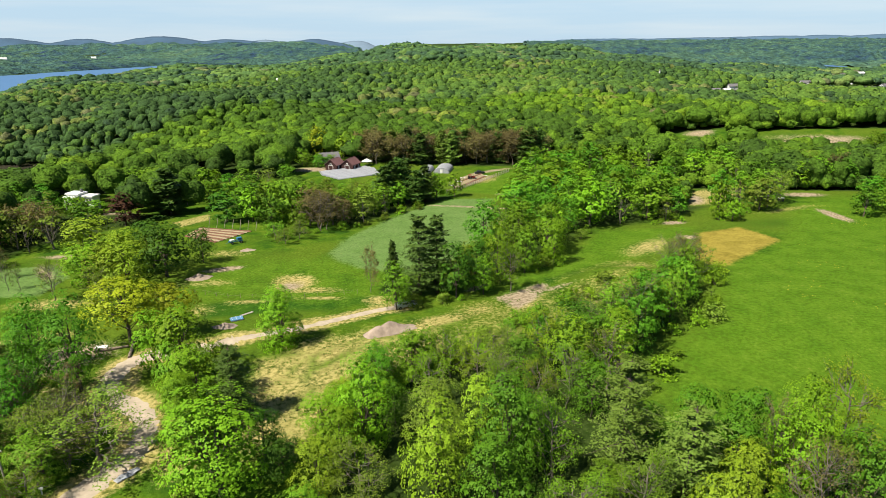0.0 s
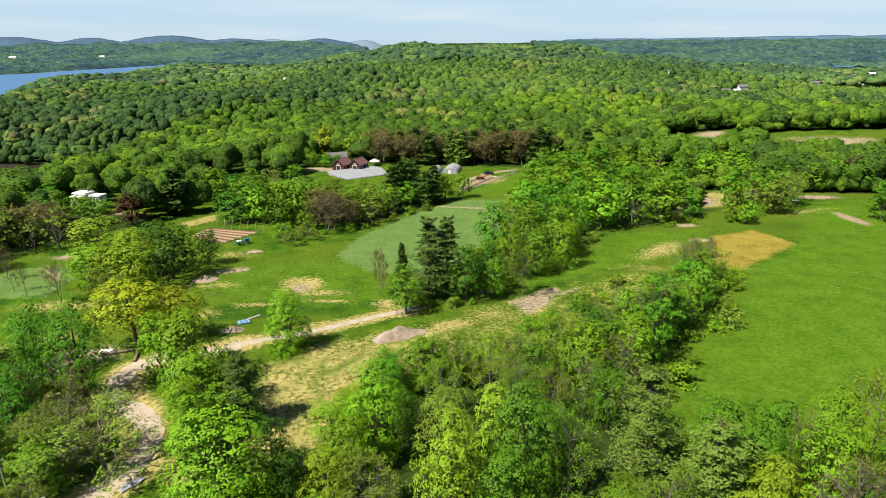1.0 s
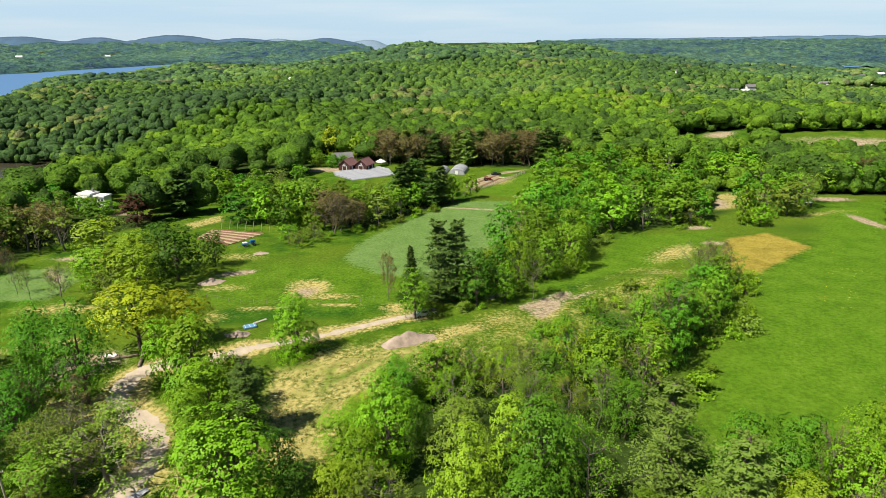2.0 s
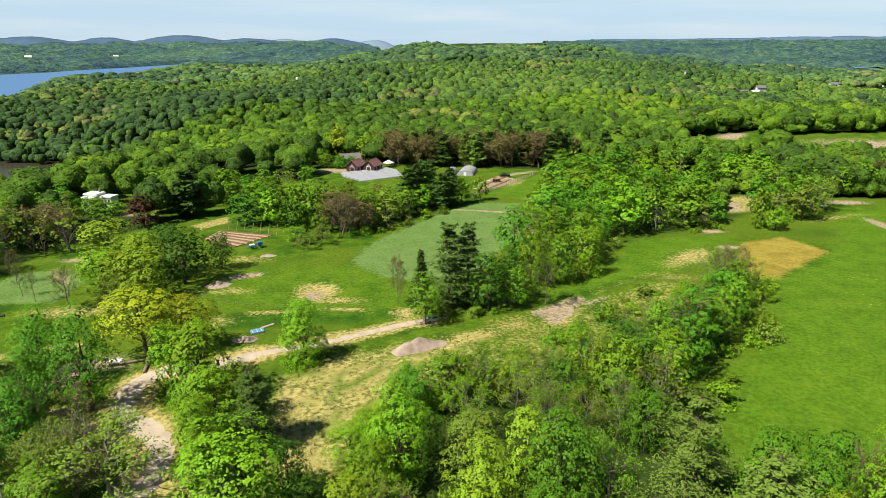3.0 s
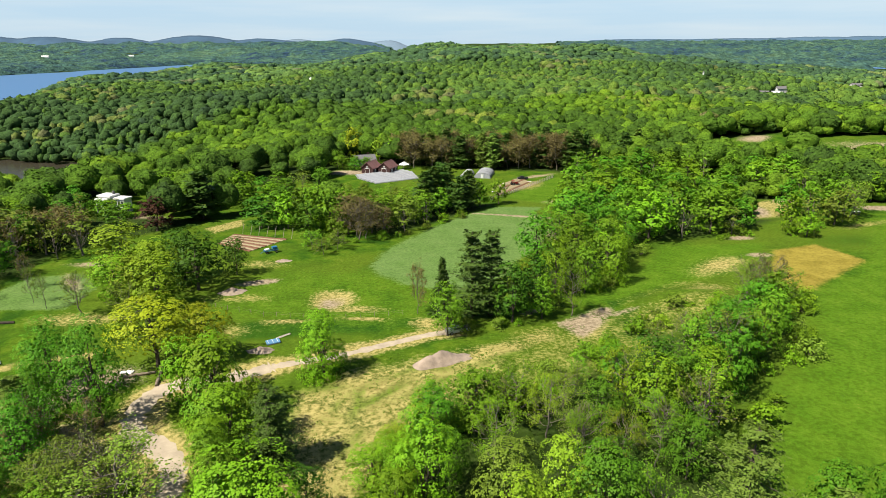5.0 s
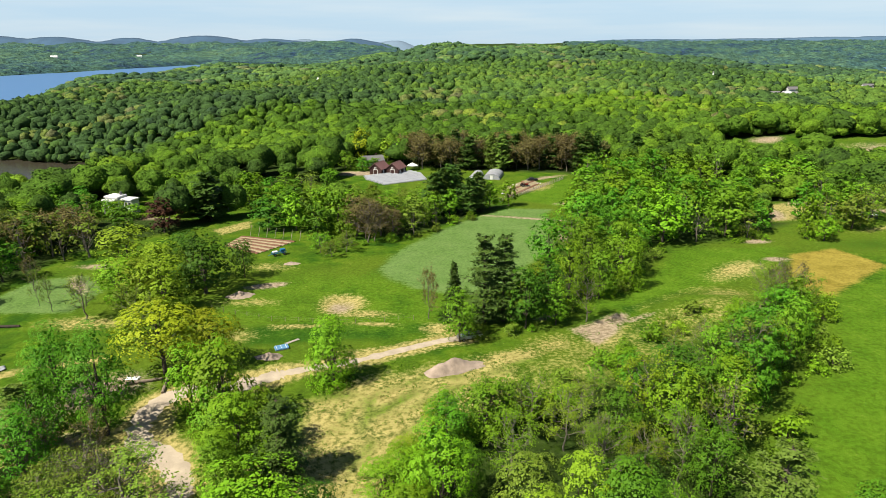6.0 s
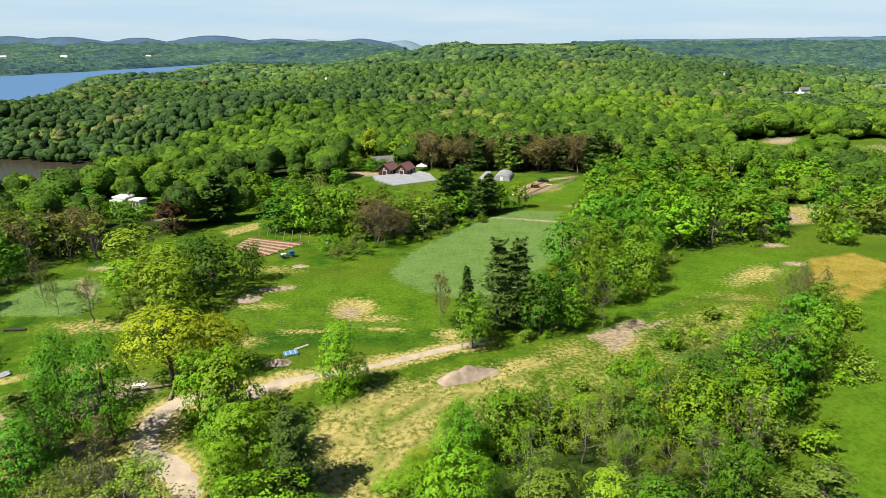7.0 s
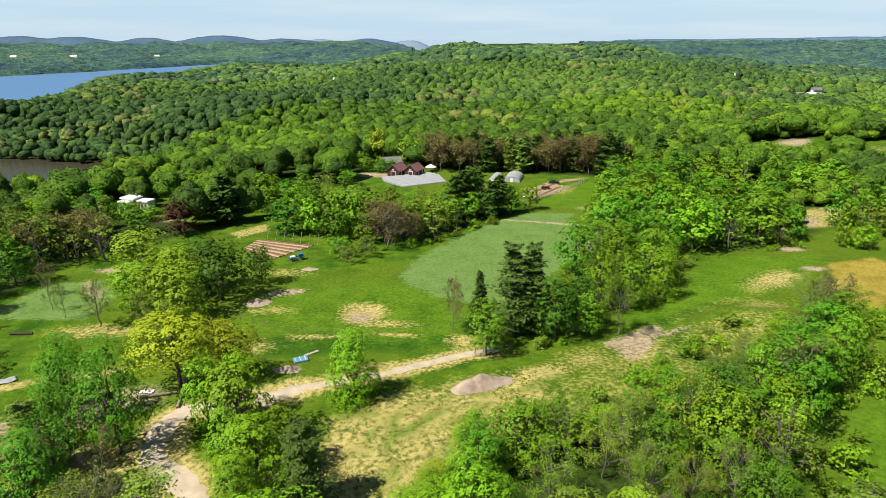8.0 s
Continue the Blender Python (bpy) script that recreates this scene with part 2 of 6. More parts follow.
def ground_z(x, y):
    """Height of the land: meadows near by, a wooded hill ahead, a creek and a wide river to the west."""
    x, y = np.asarray(x, float), np.asarray(y, float)
    z = 0.4 - 0.04 * (np.clip(y, 120, 280) - 120) + 0.01 * np.clip(x - 60, 0, 100)
    z = z + 38 * np.exp(-((x - 60) / np.where(x < 60, 315, 430)) ** 2) * smooth(380, 1330, y) * (1 - smooth(1500, 2300, y))
    z = z + 9 * np.exp(-(((x + 50) / 70) ** 2 + ((y - 1320) / 160) ** 2)) + 8 * np.exp(-(((x - 250) / 120) ** 2 + ((y - 1380) / 160) ** 2))
    z = z + 40 * smooth(1600, 4600, y) * smooth(-700, 0, x)
    z = z - (8 - 3 * smooth(650, 1000, y)) * smooth(150, 360, -x) - 12 * smooth(250, 700, x) * smooth(350, 800, y) * (1 - smooth(1500, 3000, y))
    ell = np.hypot((x + 468) / 182, (y - 440) / 96)
    z = z + (-44 - z) * (1 - smooth(1.0, 2.3, ell))
    far = -1290 - (2700 - y) * 0.25
    off = np.maximum(x + 660 + 95 * smooth(700, 1150, y) + 30 * np.sin(y / 170), far - x)
    bank = -36 + 0.045 * np.clip(far - x - 60, 0, 2000)
    z = np.where(x < (far - 660) / 2, bank, z)
    z = z + (-44 - z) * (1 - smooth(0, 110, off))
    z = np.maximum(z, -44 + 84 * smooth(2900, 3800, y) * smooth(-100, -700, x))
    z = z + 8 * smooth(420, 700, y) * np.sin(x / 61 + 1.2 * np.sin(y / 140)) * np.sin(y / 83 + 0.8) * (z > -30)
    z = z + (-8 - z) * (1 - smooth(1.0, 2.0, np.hypot((x - 1010) / 60, (y - 1640) / 130)))
    z = z + 10 * (1 - smooth(0.5, 1.3, np.hypot((x - 265) / 130, (y - 415) / 62)))
    z = z + 0.35 * np.sin(x / 23 + 1) * np.sin(y / 31) * smooth(40, 90, np.abs(x) + np.abs(y - 110))
    return z


def mesh_of(name, verts, faces, material=None, smooth_shade=False, attrs=None):
    """A mesh from numpy arrays; faces is an (n, k) array."""
    me = bpy.data.meshes.new(name)
    verts, faces = np.asarray(verts, np.float32), np.asarray(faces, np.int32)
    count, size = faces.shape
    me.vertices.add(len(verts))
    me.vertices.foreach_set("co", verts.ravel())
    me.loops.add(count * size)
    me.loops.foreach_set("vertex_index", faces.ravel())
    me.polygons.add(count)
    me.polygons.foreach_set("loop_start", np.arange(0, count * size, size, dtype=np.int32))
    me.polygons.foreach_set("loop_total", np.full(count, size, np.int32))
    if smooth_shade:
        me.polygons.foreach_set("use_smooth", np.ones(count, bool))
    me.update(calc_edges=True)
    for key, values in (attrs or {}).items():
        a = me.attributes.new(key, "FLOAT", "POINT")
        a.data.foreach_set("value", np.asarray(values, np.float32))
    if material:
        me.materials.append(material)
    return me


def part(name, bm, material, parent=None, label=""):
    """Links a bmesh as one mesh object under a thing or a part."""
    me = bpy.data.meshes.new(name)
    bmesh.ops.recalc_face_normals(bm, faces=bm.faces)
    bm.to_mesh(me)
    bm.free()
    me.materials.append(material)
    ob = new(name, me)
    if parent:
        ob.parent = parent
    return tagged(ob, label)


def box(bm, x, y, z, sx, sy, sz, turn=None):
    """A box with its centre at x, y and its foot at z."""
    m = Matrix.Translation((x, y, z + sz / 2)) @ (turn or Matrix()) @ Matrix.Diagonal((sx, sy, sz, 1))
    return bmesh.ops.create_cube(bm, size=1, matrix=m)["verts"]


def soften(bm, width=0.03):
    bmesh.ops.bevel(bm, geom=list(bm.edges), offset=width, segments=2, affect="EDGES", profile=0.7)
    return bm


def rod(bm, a, b, r, r2=None, sides=6):
    a, b = Vector(a), Vector(b)
    m = Matrix.Translation((a + b) / 2) @ (b - a).to_track_quat("Z", "Y").to_matrix().to_4x4()
    bmesh.ops.create_cone(bm, cap_ends=True, segments=sides, radius1=r, radius2=r if r2 is None else r2, depth=(b - a).length, matrix=m)
    return bm


def thing(name, x, y, turn=0.0, z=None, label="", category="", group="", kind=""):
    ob = new(name)
    ob.empty_display_size = 0.3
    ob.matrix_world = pose(x, y, float(ground_z(x, y)) if z is None else z, 0, 0, turn)
    return tagged(ob, label, category, group, kind)



# ---- the land ----
def inside(poly, x, y):
    """Signed distance to a polygon's rim, positive inside it."""
    p = np.array(poly, float)
    q = np.roll(p, -1, 0)
    best, odd = np.full(np.shape(x), 1e9), np.zeros(np.shape(x), bool)
    for (ax, ay), (bx, by) in zip(p, q):
        dx, dy = bx - ax, by - ay
        k = np.clip(((x - ax) * dx + (y - ay) * dy) / (dx * dx + dy * dy + 1e-9), 0, 1)
        best = np.minimum(best, np.hypot(x - ax - k * dx, y - ay - k * dy))
        cross = (ay > y) != (by > y)
        odd ^= cross & (x < (bx - ax) * (y - ay) / (by - ay + 1e-12) + ax)
    return np.where(odd, best, -best)


def along(line, x, y):
    """Distance to a line of points."""
    best = np.full(np.shape(x), 1e9)
    for (ax, ay), (bx, by) in zip(line, line[1:]):
        dx, dy = bx - ax, by - ay
        k = np.clip(((x - ax) * dx + (y - ay) * dy) / (dx * dx + dy * dy), 0, 1)
        best = np.minimum(best, np.hypot(x - ax - k * dx, y - ay - k * dy))
    return best


SAGE_FIELD = [(-30, 180), (-28, 193), (-23, 205), (-15, 221), (-6, 236), (3, 247), (11, 256), (29, 256), (25, 246), (27, 232), (22, 222), (24, 209), (19, 196), (12, 185), (8, 172), (0.5, 160), (-8, 159), (-19, 164), (-27, 171)]
GOLD_FIELD = [(84, 178), (93, 195), (109, 201), (114, 184), (82, 157), (78, 166)]
EAST_MEADOW = [(36, 60), (42, 92), (50, 110), (66, 124), (79, 154), (116, 184), (150, 235), (190, 250), (240, 200), (150, 60)]
EAST_WOODS = [(14, 153), (29, 163), (45, 184), (56, 206), (73, 209), (91, 219), (100, 240), (118, 275), (160, 290), (190, 318), (130, 330), (62, 345), (50, 300), (36, 262), (32, 215), (14, 175)]
HEDGE_WOODS = [(-4, 104), (10, 108), (20, 116), (34, 126), (48, 137), (62, 150), (72, 158), (73, 150), (60, 126), (46, 112), (35, 96), (33, 84), (10, 90)]
FRONT_WOODS = [(-17, 50), (-16, 72), (-11, 88), (-4, 103), (16, 96), (32, 88), (38, 74), (70, 74), (80, 40), (40, 20), (0, 20)]
WEST_ROAD = [(-41, 117), (-47, 113), (-55, 111), (-59.5, 106), (-58, 97), (-50, 91), (-46.5, 86), (-45.5, 80), (-48, 73), (-54, 62), (-62, 48)]
FARM_ROAD = [(-6, 133.5), (-11, 132), (-19, 127.5), (-27.5, 122.5), (-34, 119.8), (-41, 117)]


def axis(near_a, near_b, step, far_a, far_b):
    near = np.arange(near_a, near_b, step)
    grow = np.cumsum(step * 1.1 ** np.arange(1, 120))
    low, high = near_a - grow, near_b + grow - step
    low, high = low[low > far_a], high[high < far_b]
    return np.concatenate([[far_a], low[::-1], near, high, [far_b]])


def build_ground():
    xs, ys = axis(-140, 160, 1.7, -5000, 5000), axis(40, 300, 1.7, -2500, 5200)
    gx, gy = np.meshgrid(xs, ys)
    x, y = gx.ravel(), gy.ravel()
    z = ground_z(x, y)
    # the pond of pale soil left of the road, a shallow pit in the meadow, tilled humps by the hedge
    z = z - 0.7 * np.exp(-(((x + 36) / 4) ** 2 + ((y - 153) / 5) ** 2)) + 2.2 * np.exp(-(((x - 54) / 13) ** 2 + ((y - 152) / 7) ** 2))
    nx, ny = len(xs), len(ys)
    i = np.arange(nx * ny).reshape(ny, nx)
    faces = np.stack([i[:-1, :-1], i[:-1, 1:], i[1:, 1:], i[1:, :-1]], -1).reshape(-1, 4)

    def patch(poly, soft=2.0):
        return np.clip(0.5 + inside(poly, x, y) / (2 * soft), 0, 1)

    def spot(px, py, rx, ry, turn=0.0):
        c, s = math.cos(radians(turn)), math.sin(radians(turn))
        u, v = (x - px) * c + (y - py) * s, -(x - px) * s + (y - py) * c
        return np.clip(0.5 + 0.75 * (1 - np.hypot(u / rx, v / ry)), 0, 1)

    def band(line, half, soft=1.0):
        return np.clip((half + soft - along(line, x, y)) / (2 * soft), 0, 1)

    straw = np.maximum.reduce([
        0.36 * patch([(-2, 118), (12, 130), (30, 145), (60, 160), (68, 152), (48, 137), (34, 124), (20, 112), (5, 106)], 3),
        0.63 * patch([(-34, 108), (-27, 116), (-17, 119), (-2, 126), (6, 128), (3, 108), (-6, 102), (-14, 92), (-20, 76), (-24, 74), (-34, 90)], 3),
        0.85 * spot(-29, 99, 4, 9, 15), 0.85 * spot(-28, 86, 4, 7), 0.9 * spot(-20, 110, 7, 4, 25), 0.8 * spot(-24, 126, 9, 2.2, 12), 0.75 * spot(-12, 138, 4, 3),
        0.8 * spot(2, 124, 10, 3, 25), 0.55 * spot(12, 131, 8, 4, 30), 0.62 * spot(24, 134, 7, 3.5, 35), 0.4 * spot(48, 143, 16, 3.0, 25), 0.28 * band([(33, 150), (44, 157), (54, 165)], 2.6), 0.45 * spot(58, 160, 8, 5, 30), 0.75 * spot(-67, 91, 9, 6, 30), 0.8 * spot(-60, 84, 5, 6), 0.7 * spot(-76, 98, 6, 5), 0.7 * spot(70, 180, 12, 5, 40),
        spot(-36, 152, 5, 6), 0.7 * spot(-30, 146, 8, 2), 0.85 * spot(-44, 138, 7, 1.0, 3), 0.75 * spot(-26, 140, 6, 1, -4), 0.5 * spot(-60, 152, 9, 3), 0.45 * spot(-56, 133, 7, 4), 0.5 * spot(-62, 180, 7, 4),
        0.75 * band([(-100, 112), (-88, 118), (-78, 121)], 1.6), 0.6 * spot(-92, 139, 10, 4), 0.64 * patch([(-96, 222), (-90, 214), (-83, 226), (-87, 237)], 1.5), 0.5 * spot(140, 225, 13, 3, 20), 0.66 * patch([(104, 236), (112, 262), (140, 274), (138, 258), (118, 238)], 3),
        0.8 * band(WEST_ROAD, 4.2, 1.4), 0.7 * band(FARM_ROAD, 3.2, 1.0), 0.8 * spot(-38, 84, 4, 10), 0.8 * spot(25, 300, 12, 7, 40)])
    sand = np.maximum.reduce([
        spot(22, 66.5, 4, 2.5, 10), 0.85 * patch([(16.7, 138), (28.5, 148), (32, 148), (26, 136), (21, 130.6)], 1.5), 0.7 * spot(33, 145, 7, 1.0, 30), 0.8 * spot(-70, 94, 5, 3, 30), 0.8 * spot(-64, 88, 3, 4), 0.75 * spot(60, 148, 7, 1.6, 22), 0.85 * spot(13, 146, 4, 1.2, 40), spot(89, 210, 4.5, 2.4, 8), 0.9 * spot(86, 190, 4, 2),
        spot(161, 250, 8, 4), spot(151, 213, 2.4, 9), 0.9 * spot(113, 248, 4, 9, -20), 0.9 * spot(134, 265, 7, 6, 30), spot(177, 392, 9, 6, -5), 0.9 * spot(236, 366, 30, 2.2, -3), 0.9 * spot(222, 358, 30, 2.6, -3), 0.85 * spot(236, 372, 28, 1.6, -2), 0.8 * spot(212, 350, 20, 2.0),
        spot(-58, 164, 5, 2, 20), 0.8 * spot(-36, 150, 3, 4), 0.9 * spot(-109, 164, 1.6, 9, 40), spot(-108, 180, 10, 2), 0.9 * spot(-76, 108, 12, 5, 30), 0.8 * spot(-88, 98, 8, 6),
        spot(34, 322, 12, 2, 30), 0.75 * spot(24, 296, 2, 16, -38), 0.8 * spot(40, 268, 8, 4, 20), 0.9 * spot(-128, 236, 10, 3), spot(18, 240, 20, 1.2, -15), 0.85 * spot(27, 212, 1.5, 9), spot(-62, 330, 16, 5)])
    gold, sage = patch(GOLD_FIELD, 1.5), np.maximum.reduce([patch(SAGE_FIELD, 3.5), 0.9 * patch([(-125, 145), (-124, 168), (-112, 172), (-100, 160), (-99, 145)], 2)])
    lush = np.maximum.reduce([patch(EAST_MEADOW, 6), 0.9 * patch([(14, 275), (40, 318), (58, 315), (34, 262)], 2), 0.85 * patch([(20, 150), (46, 176), (60, 200), (95, 204), (78, 178), (50, 162), (28, 150)], 2), 0.6 * patch([(-70, 140), (-20, 135), (10, 165), (-30, 175), (-60, 172)], 5)])
    deep = np.maximum.reduce([0.95 * patch([(-52, 128), (-20, 134), (-12, 140), (-24, 143), (-54, 138)], 2), 0.5 * spot(60, 90, 16, 22, 20), 0.6 * spot(110, 120, 26, 20), 0.55 * spot(130, 205, 22, 8), 0.8 * spot(-22, 190, 4, 22, -28), 0.6 * spot(12, 238, 22, 3, -10), 0.6 * spot(-22, 102, 2, 10, -35)])
    weed = np.maximum.reduce([0.85 * band([(-14, 116.5), (-19.2, 112.6), (-22.7, 109), (-22.6, 100), (-20, 93)], 0.9, 0.9), 0.8 * band([(-13, 115.5), (-4, 117.5), (4, 119)], 0.6, 0.8), 0.75 * spot(-12, 109, 1.0, 7, -50), 0.75 * spot(-26, 104, 0.9, 6, -20), 0.7 * spot(-15, 100, 1.0, 6, -30), 0.7 * spot(-8, 113, 5, 0.9, 20), 0.75 * spot(52, 155, 9, 3.2, 15), 0.9 * spot(-19, 107, 1.4, 9, -42), 0.8 * spot(-30, 110, 5, 2.2), 0.75 * spot(-10, 118, 8, 1.6, 28), 0.8 * spot(-33, 96, 1.6, 6), 0.7 * spot(-23, 92, 2, 4), 0.8 * spot(4, 122, 8, 1.4, 30), 0.27 * patch([(-36, 76), (-36, 112), (-14, 122), (10, 132), (40, 152), (30, 130), (-5, 100), (-18, 72)], 3)])
    weed = weed * 0.69
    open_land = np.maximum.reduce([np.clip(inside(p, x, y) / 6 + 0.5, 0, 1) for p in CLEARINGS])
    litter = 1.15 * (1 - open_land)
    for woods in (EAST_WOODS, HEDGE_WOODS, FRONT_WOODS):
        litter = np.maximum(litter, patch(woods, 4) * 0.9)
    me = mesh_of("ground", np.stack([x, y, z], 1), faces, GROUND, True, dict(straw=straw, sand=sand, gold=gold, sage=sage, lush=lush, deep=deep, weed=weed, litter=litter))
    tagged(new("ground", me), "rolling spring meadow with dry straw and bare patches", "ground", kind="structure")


# open land, as against woods
CLEARINGS = [
    [(-130, 70), (-130, 190), (-95, 240), (-60, 262), (-48, 235), (-30, 212), (-6, 240), (10, 262), (-10, 262), (-62, 310), (-64, 345), (-30, 350), (46, 334), (62, 318), (40, 262), (36, 220), (56, 206), (91, 219),
     (150, 262), (200, 256), (300, 250), (260, 120), (150, 40), (36, 50), (-20, 40), (-75, 30)],
    [(-72, 290), (-50, 258), (-12, 258), (-2, 300), (-10, 345), (-44, 346), (-48, 366), (-70, 366)],
    [(-170, 235), (-170, 272), (-80, 312), (-70, 300), (-96, 236)], [(138, 342), (150, 400), (198, 400), (178, 345)], [(182, 318), (198, 386), (310, 386), (285, 312)], [(105, 235), (120, 270), (142, 270), (135, 235)],
]
build_ground()


def water(name, corners, material, label):
    bm = bmesh.new()
    bm.faces.new([bm.verts.new((x, y, -40)) for x, y in corners])
    bmesh.ops.subdivide_edges(bm, edges=bm.edges, cuts=6, use_grid_fill=True)
    tagged(part(name, bm, material), label, "water", kind="structure")


water("water_river", [(-2600, 560), (-540, 560), (-540, 4200), (-2600, 4200)], RIVER, "wide blue river between wooded shores")
water("water_creek", [(-760, 330), (-240, 330), (-240, 556), (-760, 556)], CREEK, "still brown creek below a wooded bluff")


def ribbon(name, line, half, material, label, lift=0.07, seed=1):
    """A road laid on the land: many cross rows, a crown in the middle, uneven rims."""
    rng = np.random.default_rng(seed)
    pts = [Vector((*p, 0)) for p in line]
    rows = []
    for i in range(len(pts) - 1):
        p0, p1, p2, p3 = pts[max(i - 1, 0)], pts[i], pts[i + 1], pts[min(i + 2, len(pts) - 1)]
        for k in np.linspace(0, 1, 10, endpoint=False):
            rows.append(0.5 * ((2 * p1) + (p2 - p0) * k + (2 * p0 - 5 * p1 + 4 * p2 - p3) * k * k + (3 * p1 - p0 - 3 * p2 + p3) * k ** 3))
    rows.append(pts[-1])
    verts, across = [], np.linspace(-1, 1, 7)
    for i, p in enumerate(rows):
        d = (rows[min(i + 1, len(rows) - 1)] - rows[max(i - 1, 0)]).normalized()
        n = Vector((-d.y, d.x, 0))
        w = half * (1 + 0.16 * rng.standard_normal())
        for a in across:
            q = p + n * a * w
            verts.append((q.x, q.y, float(ground_z(q.x, q.y)) + (lift - 0.22 * abs(a) ** 4)))
    i = np.arange(len(rows) * 7).reshape(-1, 7)
    faces = np.stack([i[:-1, :-1], i[:-1, 1:], i[1:, 1:], i[1:, :-1]], -1).reshape(-1, 4)
    tagged(new(name, mesh_of(name, verts, faces, material, True)), label, "road", kind="structure")


ribbon("road_farm", FARM_ROAD, 1.5, ROAD, "pale gravel farm track across the meadow", seed=2)
ribbon("road_west", WEST_ROAD, 2.7, ROAD, "pale dusty gravel lane between trees", seed=3)


# ---- trees ----
def leaves_at(rng, centres, normals, size, stretch=1.0, fold=0.25):
    """One small four-cornered leaf spray at each centre, bent along its middle."""
    n = len(centres)
    nrm = normals / (np.linalg.norm(normals, axis=1, keepdims=True) + 1e-9)
    ref = rng.standard_normal((n, 3))
    u = np.cross(nrm, ref)
    u /= np.linalg.norm(u, axis=1, keepdims=True) + 1e-9
    v = np.cross(nrm, u)
    s = size * rng.uniform(0.6, 1.35, (n, 1))
    a, b = u * s * stretch, v * s / stretch
    bend = nrm * s * fold
    quad = np.stack([centres - a - bend, centres - b * 0.9 + bend * 0.6, centres + a * 1.05 - bend, centres + b + bend * 0.4], 1)
    return quad.reshape(-1, 3)


def quads(verts):
    return np.arange(len(verts)).reshape(-1, 4)


def directions(rng, n, low=-0.35):
    z = rng.uniform(low, 1, n)
    a = rng.uniform(0, 2 * math.pi, n)
    r = np.sqrt(np.clip(1 - z * z, 0, 1))
    return np.stack([r * np.cos(a), r * np.sin(a), z], 1)


def tubes(paths, sides=5):
    """Tapered limbs: each path is a list of (point, radius)."""
    verts, faces = [], []
    ang = np.linspace(0, 2 * math.pi, sides, endpoint=False)
    for path in paths:
        p = np.array([q for q, _ in path], float)
        start = len(verts)
        for i in range(len(p)):
            d = p[min(i + 1, len(p) - 1)] - p[max(i - 1, 0)]
            d /= np.linalg.norm(d) + 1e-9
            ref = np.array([1.0, 0, 0]) if abs(d[0]) < 0.8 else np.array([0, 1.0, 0])
            u = np.cross(d, ref)
            u /= np.linalg.norm(u)
            v = np.cross(d, u)
            verts.extend(p[i] + path[i][1] * (np.outer(np.cos(ang), u) + np.outer(np.sin(ang), v)))
        for i in range(len(p) - 1):
            for j in range(sides):
                a, b = start + i * sides + j, start + i * sides + (j + 1) % sides
                faces.append((a, b, b + sides, a + sides))
    return np.array(verts), np.array(faces)


def limb(rng, a, b, r0, r1, steps=4, sway=0.12):
    a, b = np.array(a, float), np.array(b, float)
    reach = np.linalg.norm(b - a)
    out = []
    for i in range(steps + 1):
        k = i / steps
        p = a + (b - a) * k + np.array([0, 0, -0.35 * reach * k * (1 - k)])
        if 0 < i < steps:
            p = p + rng.standard_normal(3) * reach * sway * 0.4
        out.append((p, r0 + (r1 - r0) * k))
    return out


def spread_dirs(rng, n, low=-1.0, jitter=0.35):
    """Directions spread evenly over a sphere from its top down to a given height, a little disordered."""
    k = np.arange(n) + 0.5
    z = 1 - (1 - low) * k / n
    a = k * 2.39996 + rng.uniform(0, 6.28)
    r = np.sqrt(np.clip(1 - z * z, 0, 1))
    d = np.stack([r * np.cos(a), r * np.sin(a), z], 1) + rng.standard_normal((n, 3)) * jitter / math.sqrt(max(n, 1) / 6)
    return d / np.linalg.norm(d, axis=1, keepdims=True)


